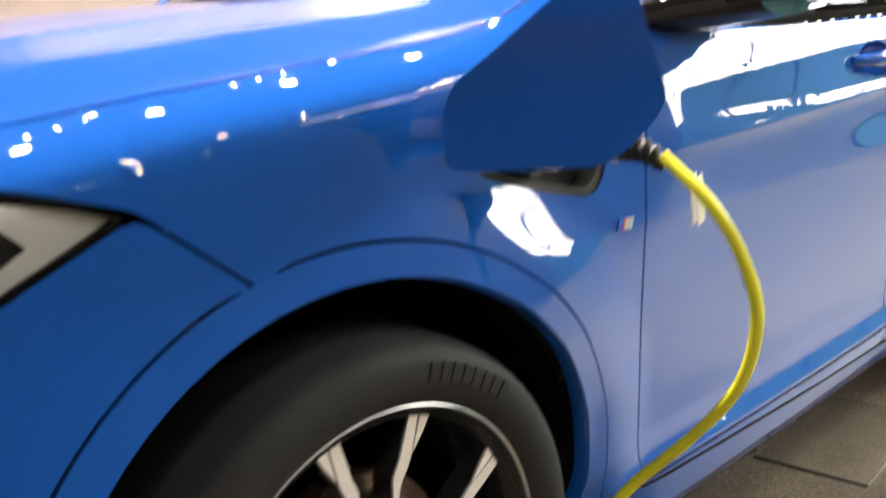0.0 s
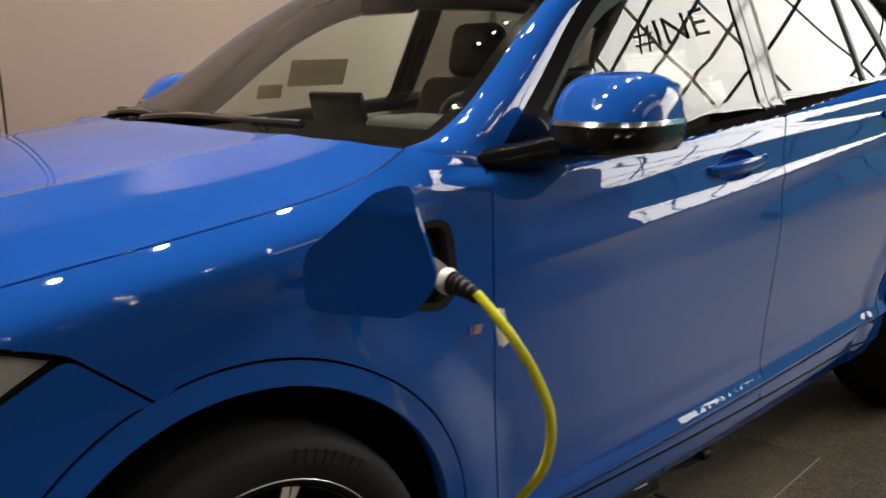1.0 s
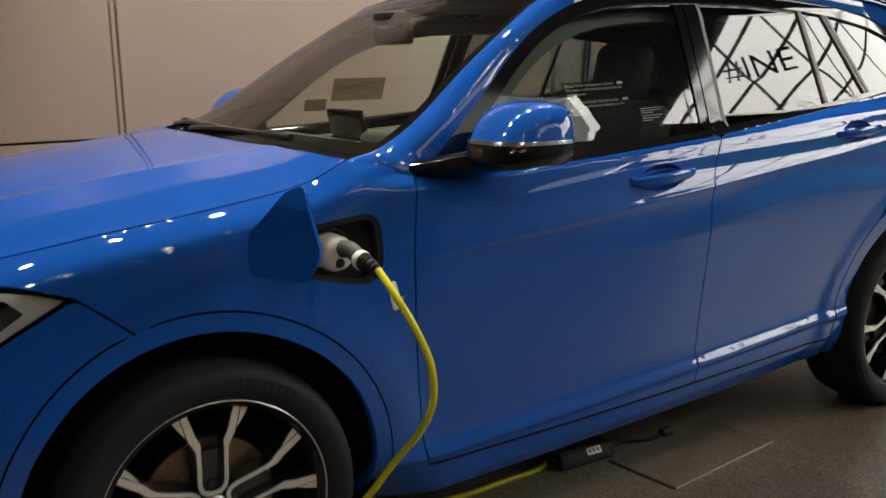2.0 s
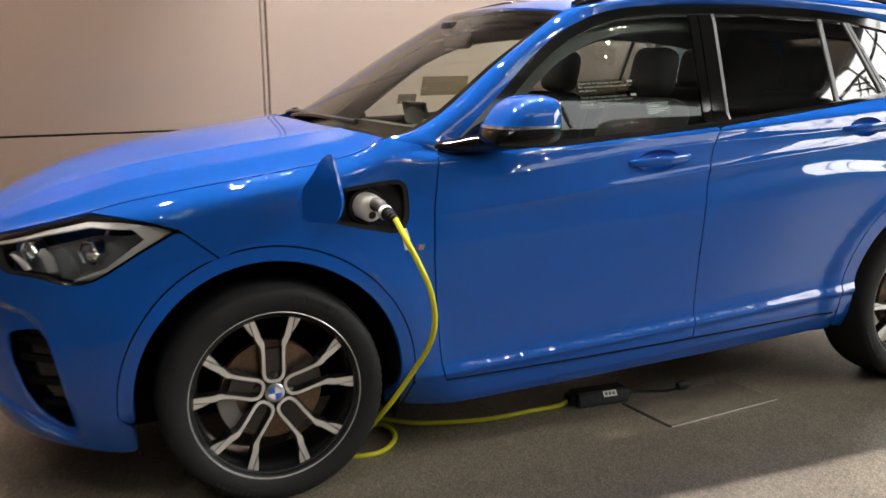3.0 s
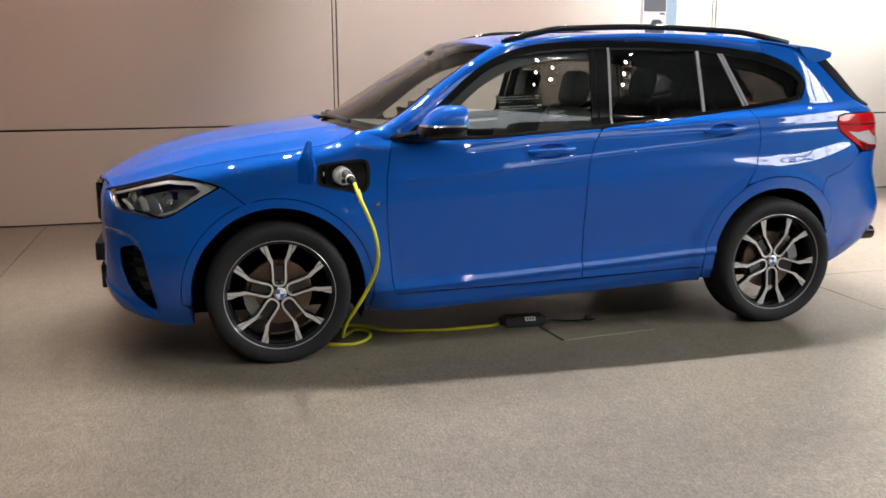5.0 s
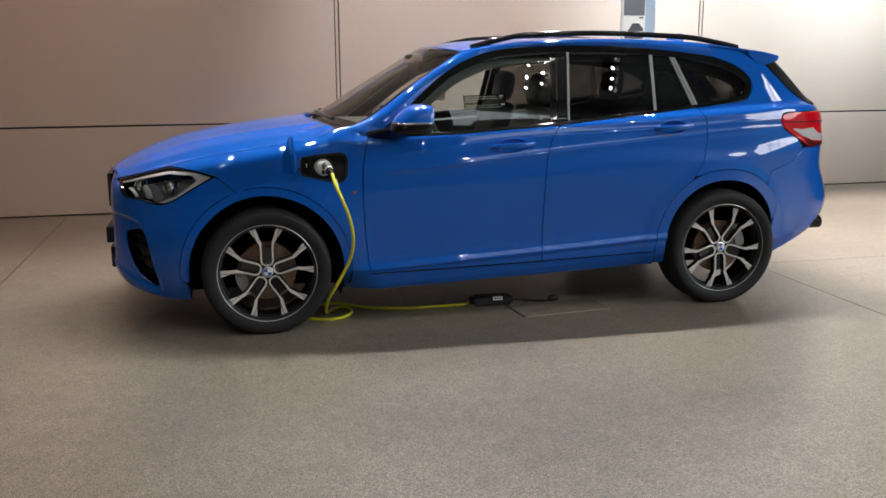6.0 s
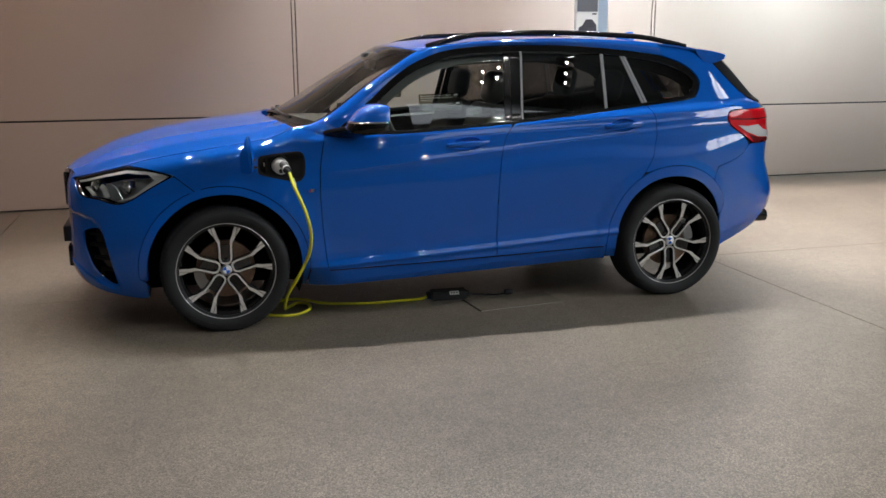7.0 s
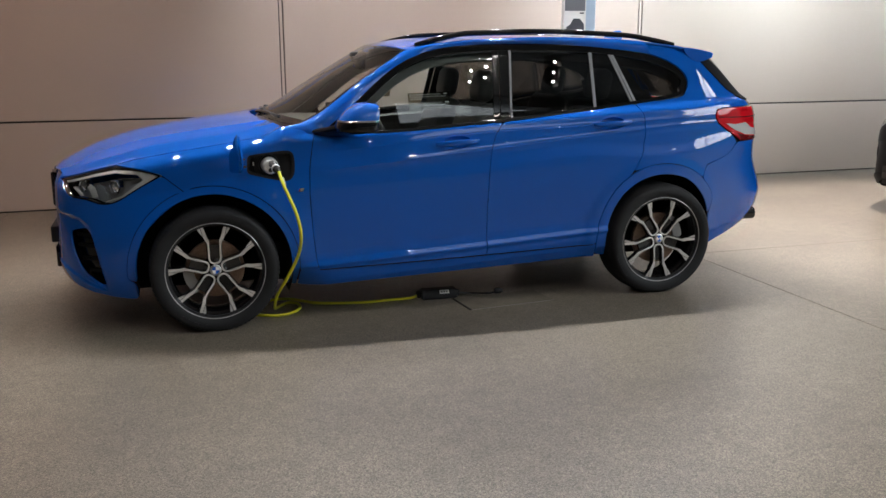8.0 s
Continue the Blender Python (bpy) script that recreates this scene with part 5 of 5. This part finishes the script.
    for q in np.linspace(0, 1, 12):
        x, h, t = 2.66 + 0.15 * q, 0.055 * math.sin(min(1, q * 1.25) * math.pi / 2) * (1 if q < 0.92 else 0.75), 0.022 * math.sin(math.pi * (0.12 + 0.8 * q))
        rows.append([bm.verts.new((x, -t, 1.53)), bm.verts.new((x, -t * 0.7, 1.545 + h * 0.6)), bm.verts.new((x, 0, 1.548 + h)), bm.verts.new((x, t * 0.7, 1.545 + h * 0.6)), bm.verts.new((x, t, 1.53))])
    for a, b in zip(rows, rows[1:]):
        for j in range(4):
            bm.faces.new((a[j], a[j + 1], b[j + 1], b[j]))
    bm.faces.new(rows[-1]), bm.faces.new(rows[0])
    part("roof_aerial", bm, PAINT, car, "blue shark-fin roof aerial")
    for sd in (-1, 1):
        part("exhaust_tip", lathe([(0.036, 0.0), (0.04, 0.0), (0.041, 0.01), (0.041, 0.12), (0.034, 0.12), (0.034, 0.005)], 24, axis="x", at=(3.42, sd * 0.55, 0.40)), PIANO, car, "dark exhaust tip")
    part("rear_diffuser", block(3.15, 3.46, -0.60, 0.60, 0.37, 0.45, 0.03), PLASTIC, car)


def badge(car):
    """Slanted stripes on the front wing."""
    bx, bz = 0.449, 0.744
    for i, (m, w) in enumerate(((BADGE_BLUE, 0.0035), (BADGE_BLUE, 0.0035), (BADGE_RED, 0.0035), (SATIN, 0.017))):
        x = bx + (0, 0.0045, 0.009, 0.0145)[i]
        skin("wing_badge", [chain([(x, bz), (x + w, bz), (x + w + 0.006, bz + 0.016), (x + 0.006, bz + 0.016)], 0.004)], body(-1), m, car, to=to_body, lift=0.003, step=0.006, thick=0.003)


def charging_port(car):
    f = body(-1)
    port = new("charging_port")
    port.parent = car
    port["label"] = "open charging port in matt black plastic"
    rim = chain(PORT, 0.012, True, 3)
    skin("port_seal", [shrink(rim, -0.002), shrink(rim, 0.014)], f, PLASTIC, port, to=to_body, lift=-0.003, step=0.012, thick=0.07)
    skin("port_tray", [shrink(rim, 0.010)], f, PLASTIC, port, to=to_body, lift=-0.055, step=0.02, thick=0)
    mid = [(0.238, 0.942), (0.41, 0.952), (0.428, 0.90), (0.422, 0.84), (0.39, 0.812), (0.31, 0.826), (0.238, 0.842)]
    skin("port_frame", [chain(mid, 0.012, True, 3), chain([(0.312 + 0.056 * math.cos(a), 0.887 + 0.056 * math.sin(a)) for a in np.linspace(0, 6.283, 25)[:-1]], 0.012)], f, PLASTIC, port, to=to_body, lift=-0.035, step=0.014, thick=0.02)
    c = Vector((0.312, -width_at(0.312, 0.887) + 0.02, 0.887))
    part("socket", lathe([(0.055, 0.03), (0.055, -0.014), (0.051, -0.018), (0.047, -0.016), (0.045, 0.03)], 32, at=c), PLASTIC, port)
    part("port_light", block(0.226, 0.232, c.y + 0.002, c.y + 0.012, 0.885, 0.905, 0.002), WHITE, port)
    # the flap stands open, hinged at its front edge
    hinge, way = Vector((0.100, -0.890, 0.0)), Vector((0.045, -0.26, 0.0)).normalized()
    nrm = Vector((-way.y, way.x, 0))
    shape = [(0.0, 0.870), (-0.004, 0.930), (0.010, 0.964), (0.08, 1.012), (0.152, 1.062), (0.20, 1.077), (0.230, 1.080), (0.240, 1.045), (0.252, 1.0), (0.268, 0.957), (0.258, 0.935), (0.222, 0.898), (0.188, 0.880), (0.09, 0.871), (0.02, 0.865)]
    loop = chain(shape, 0.008, True, 2)
    d = new("charging_flap")
    d.parent = port
    d["label"] = "open blue charging flap"
    def leaf(off):
        def g(a, b):
            bow = off - 0.012 * np.sin(math.pi * np.clip(a / 0.27, 0, 1)) + 0.012 * np.clip((b - 0.92) / 0.12, 0, 1) ** 2
            p = np.array(hinge)[None] + np.outer(a, np.array(way)) - np.outer(bow, np.array(nrm))
            p[:, 2] += b
            return p
        return g
    skin("flap_skin", [loop], leaf(0.0), PAINT, d, step=0.014, thick=0)
    skin("flap_lining", [shrink(loop, 0.006)], leaf(-0.010), PLASTIC, d, step=0.02, thick=0)
    a, b = leaf(0.0)(loop[:, 0], loop[:, 1]), leaf(-0.010)(shrink(loop, 0.006)[:, 0], shrink(loop, 0.006)[:, 1])
    bm = bmesh.new()
    va, vb = [bm.verts.new(q) for q in a], [bm.verts.new(q) for q in b]
    for i in range(len(va)):
        j = (i + 1) % len(va)
        bm.faces.new((va[i], va[j], vb[j], vb[i]))
    part("flap_edge", bm, PAINT, d)
    for z in (0.885, 0.925):
        part("hinge_arm", tube(spline([(0.112, -0.900, z), (0.130, -0.888, z), (0.165, -0.862, z), (0.205, -0.830, z)], 12), 0.008, 8), PLASTIC, d)


details(CAR)
badge(CAR)
charging_port(CAR)


# ---- printed notices on the front side windows ----
def words(text, size, place, material, parent, name="print"):
    cu = bpy.data.curves.new("t", "FONT")
    cu.body, cu.size = text, size
    ob = bpy.data.objects.new("t", cu)
    scene.collection.objects.link(ob)
    bpy.context.view_layer.update()
    me = bpy.data.meshes.new_from_object(ob.evaluated_get(bpy.context.evaluated_depsgraph_get()))
    bpy.data.objects.remove(ob)
    for v in me.vertices:
        v.co = place(v.co.x, v.co.y)
    me.materials.clear()
    return link(name, me, material, parent)


def notice(sd):
    f = body(sd)
    q = lambda x, z: Vector(f(np.array([x]), np.array([z]))[0])
    o, ex, ez = q(1.113, 1.158), q(1.358, 1.166), q(1.113, 1.250)
    flip = sd > 0
    if flip:
        o, ex, ez = q(1.358, 1.158), q(1.113, 1.158), q(1.358, 1.250)
    u, v = (ex - o) / 0.245, (ez - o) / 0.102
    n = Vector((0, sd, 0.4)).normalized()
    place = lambda a, b, e=0.0: o + u * a + v * b - n * (0.013 + e)
    board = tagged(new("window_notice"), "translucent dark notice with white print on the side window", "notice", "window notices")
    bm = prism([(0, 0), (0.245, 0), (0.245, 0.102), (0, 0.102)], 0.0008, lambda a, c, e: place(a, c, 0.001 + e))
    part("film", bm, NOTICE, board, soft=False)
    lines = ["Danke f\u00fcr Ihr Interesse an diesem", "F\u00fcr weitere Informationen sprechen Sie", "uns gerne an.", "", "Thank you for your interest in this", "For further information please contact", "our staff."]
    for i, t in enumerate(lines):
        if t:
            words(t, 0.0132, lambda a, b: place(0.010 + a, 0.086 - 0.0128 * i + b), PRINT, board)
    for i, x0 in ((0, 0.208), (4, 0.213)):
        part("print_bar", prism([(x0, 0.086 - 0.0128 * i), (x0 + 0.022, 0.086 - 0.0128 * i), (x0 + 0.022, 0.0945 - 0.0128 * i), (x0, 0.0945 - 0.0128 * i)], 0.0003, lambda a, c, e: place(a, c, e)), PRINT, board, soft=False)
    small = tagged(new("window_notice"), "small translucent notice with printed lines on the side window", "notice", "window notices")
    part("film", prism([(0.265, -0.042), (0.362, -0.042), (0.362, 0.010), (0.265, 0.010)], 0.0008, lambda a, c, e: place(a, c, 0.001 + e)), NOTICE, small, soft=False)
    for b, w in ((0.001, 0.09), (-0.006, 0.085), (-0.013, 0.05), (-0.022, 0.085), (-0.030, 0.07), (-0.037, 0.04)):
        part("print_bar", prism([(0.269, b), (0.269 + w, b), (0.269 + w, b + 0.0025), (0.269, b + 0.0025)], 0.0003, lambda a, c, e: place(a, c, e)), PRINT, small, soft=False)


notice(-1)
notice(1)


# ---- charging cable, plug, control box, hatch ----
def cable():
    c = tagged(new("charging_cable"), "yellow charging cable hanging from the plug and coiled on concrete", "cable")
    R = 0.0085
    pts = [(0.340, -1.025, 0.872), (0.352, -1.086, 0.817), (0.379, -1.118, 0.747), (0.409, -1.125, 0.665), (0.431, -1.093, 0.565), (0.436, -1.022, 0.469), (0.42, -0.937, 0.372), (0.374, -0.868, 0.259), (0.328, -0.780, 0.147), (0.325, -0.650, 0.040), (0.36, -0.53, R + 0.002),
           (0.42, -0.45, R), (0.475, -0.485, R), (0.478, -0.58, R), (0.43, -0.66, R), (0.36, -0.70, R), (0.265, -0.68, R), (0.13, -0.58, R), (0.13, -0.45, R), (0.26, -0.385, R), (0.42, -0.405, 0.020), (0.576, -0.50, R), (0.72, -0.555, R), (0.86, -0.58, R), (1.03, -0.575, R), (1.15, -0.57, R), (1.205, -0.565, 0.022)]
    part("cable_jacket", tube(spline(pts, 300), R, 12), YELLOW, c, "bright yellow cable jacket")
    # plug: round white head, dark grip, white collar, ribbed black boot
    head = Vector((0.312, -width_at(0.312, 0.887) + 0.005, 0.887))
    axis = Vector((0.05, -0.99, -0.02)).normalized()
    plug = new("charging_plug")
    plug.parent = c
    plug["label"] = "white and black charging plug"
    m = Matrix.Translation(head) @ axis.to_track_quat("Z", "Y").to_matrix().to_4x4()
    def add(name, bm, material):
        bmesh.ops.transform(bm, matrix=m, verts=bm.verts)
        part(name, bm, material, plug)
    add("plug_head", lathe([(0.0, 0.060), (0.026, 0.058), (0.037, 0.050), (0.042, 0.036), (0.043, -0.03)], 32, axis="z"), WHITE)
    add("plug_recess", lathe([(0.0, 0.0612), (0.011, 0.0605), (0.0125, 0.056)], 20, axis="z", at=(-0.004, -0.018, 0)), PLASTIC)
    end = Vector((0.340, -1.025, 0.872))
    g0 = head + axis * 0.045 + Vector((0.006, 0, 0.012))
    part("plug_grip", tube(spline([g0, g0 + (end - g0) * 0.28 + Vector((0, 0, 0.010)), g0 + (end - g0) * 0.55], 12), lambda q: 0.021 - 0.003 * q, 16), CABIN, plug)
    k0, k1 = g0 + (end - g0) * 0.50, g0 + (end - g0) * 0.62
    part("plug_collar", tube([k0, (k0 + k1) / 2, k1], lambda q: 0.0215 + 0.002 * math.sin(math.pi * q), 16), WHITE, plug)
    bt = spline([k1, (k1 + end) / 2, end + Vector((0.006, -0.002, -0.012))], 30)
    part("plug_boot", tube(bt, lambda q: 0.0195 - 0.0085 * q + 0.0016 * math.sin(q * 38), 16), PLASTIC, plug)
    # folded white tag round the cable
    tag = bmesh.new()
    for s_ in (-1, 1):
        prism([(-0.010, 0.0), (0.010, 0.0), (0.013, -0.028), (0.008, -0.058), (-0.012, -0.052)], 0.0012, lambda a, b, e: Vector((0.350 + 0.7 * a - 0.25 * b, -1.066 + s_ * 0.004 + e, 0.846 + 0.6 * a + b)), tag)
    part("cable_tag", tag, PAPER, c, "folded white paper tag")


def control_box():
    b = tagged(new("charging_control_box"), "black in-cable control box with white label on concrete", "control box")
    b.matrix_world = Matrix.Translation((1.325, -0.575, 0)) @ Matrix.Rotation(radians(-3), 4, "Z")
    bm = prism([(-0.052, 0.0), (0.052, 0.0), (0.052, 0.030), (0.034, 0.056), (-0.034, 0.056), (-0.052, 0.030)], 0.22, lambda a, c, e: Vector((e - 0.11, a, c)))
    bmesh.ops.bevel(bm, geom=bm.edges[:], offset=0.006, segments=2, affect="EDGES")
    part("case", bm, PLASTIC, b)
    part("end_cap", block(-0.135, -0.108, -0.03, 0.03, 0.008, 0.045, 0.008), PLASTIC, b)
    part("end_cap", block(0.108, 0.132, -0.025, 0.025, 0.008, 0.042, 0.008), PLASTIC, b)
    # label on the sloped shoulder that faces the viewer
    s0, s1 = Vector((0, -0.052, 0.031)), Vector((0, -0.034, 0.056))
    n = Vector((0, -0.81, 0.585))
    at = lambda a, c, e: Vector((a, 0, 0)) + s0 + (s1 - s0) * c + n * (0.0006 + e)
    part("label", prism([(0.0, 0.12), (0.058, 0.12), (0.058, 0.88), (0.0, 0.88)], 0.0006, at), PAPER, b, "white printed label", soft=False)
    for i in range(3):
        part("print_bar", prism([(0.007 + 0.016 * i, 0.3), (0.018 + 0.016 * i, 0.3), (0.018 + 0.016 * i, 0.7), (0.007 + 0.016 * i, 0.7)], 0.0004, lambda a, c, e: at(a, c, e + 0.0007)), GREYPRINT, b, soft=False)
    part("mains_lead", tube(spline([(0.13, 0.0, 0.02), (0.20, 0.02, 0.007), (0.30, -0.01, 0.006), (0.36, -0.012, 0.010)], 30), 0.0055, 8), PLASTIC, b)
    part("mains_plug", lathe([(0.0, 0.0), (0.016, 0.002), (0.019, 0.012), (0.017, 0.04), (0.010, 0.055), (0.0, 0.056)], 20, axis="x", at=(0.355, -0.012, 0.019)), PLASTIC, b)


def floor_hatch():
    h = tagged(new("floor_hatch"), "flush stone floor hatch with a dark slot", "hatch")
    h.matrix_world = Matrix.Translation((1.69, -0.745, 0)) @ Matrix.Rotation(radians(6), 4, "Z")
    part("hatch_lid", block(-0.27, 0.27, -0.13, 0.13, -0.01, 0.0012, 0.0006, seg=1), PLATE, h)
    part("hatch_slot", block(-0.285, -0.272, -0.135, 0.135, -0.01, 0.003, 0.0), JOINT, h)
    part("hatch_edge", block(-0.272, 0.272, -0.1345, -0.1315, -0.01, 0.0016, 0.0), SATIN, h, "worn metal edge strip")


def stele():
    s = tagged(new("information_stele"), "slim white information panel with a grey picture", "information panel")
    s.location = (3.16, 1.76, 0)
    part("panel", block(0, 0.30, 0, 0.05, 0.04, 2.35, 0.004), PAPER, s)
    part("foot", block(-0.05, 0.35, -0.12, 0.17, 0, 0.04, 0.006), SATIN, s)
    front = lambda a, c, e: Vector((a, -0.001 - e, c))
    part("picture_band", prism([(0.008, 1.80), (0.20, 1.80), (0.20, 2.3), (0.008, 2.3)], 0.001, front), GREYPRINT, s, soft=False)
    part("colour_strip", prism([(0.208, 0.06), (0.297, 0.06), (0.297, 2.33), (0.208, 2.33)], 0.001, front), SIGNBLUE, s, soft=False)
    carshape = [(0.02, 1.60), (0.025, 1.665), (0.06, 1.685), (0.09, 1.735), (0.15, 1.735), (0.19, 1.69), (0.195, 1.60)]
    part("picture", prism(carshape, 0.0015, front), SIGNDARK, s, soft=False)
    part("print_bar", prism([(0.15, 1.775), (0.19, 1.775), (0.19, 1.787), (0.15, 1.787)], 0.001, front), SIGNDARK, s, soft=False)


cable()
control_box()
floor_hatch()
stele()


# ---- a second car further along the wall ----
def dark_car():
    other = copy_thing(CAR, Matrix.Translation((6.85, 0.62, 0)))
    tagged(other, "black car of the same make parked beside the panelled wall", "car")
    for o in other.children_recursive:
        if o.type == "MESH" and o.material_slots and o.material_slots[0].material == PAINT:
            o.material_slots[0].link = "OBJECT"
            o.material_slots[0].material = BLACK_PAINT


dark_car()


# ---- lettering on the glazed front, seen only as a reflection ----
words("#INE", 0.7, lambda a, b: Vector((13.93, -7.70 + 1.22 * a + 0.60 * b, 8.80 - 0.78 * a + 0.94 * b)), STEEL, tagged(new("window_lettering"), "dark slanting lettering on the glazed front", "lettering"), "letter")
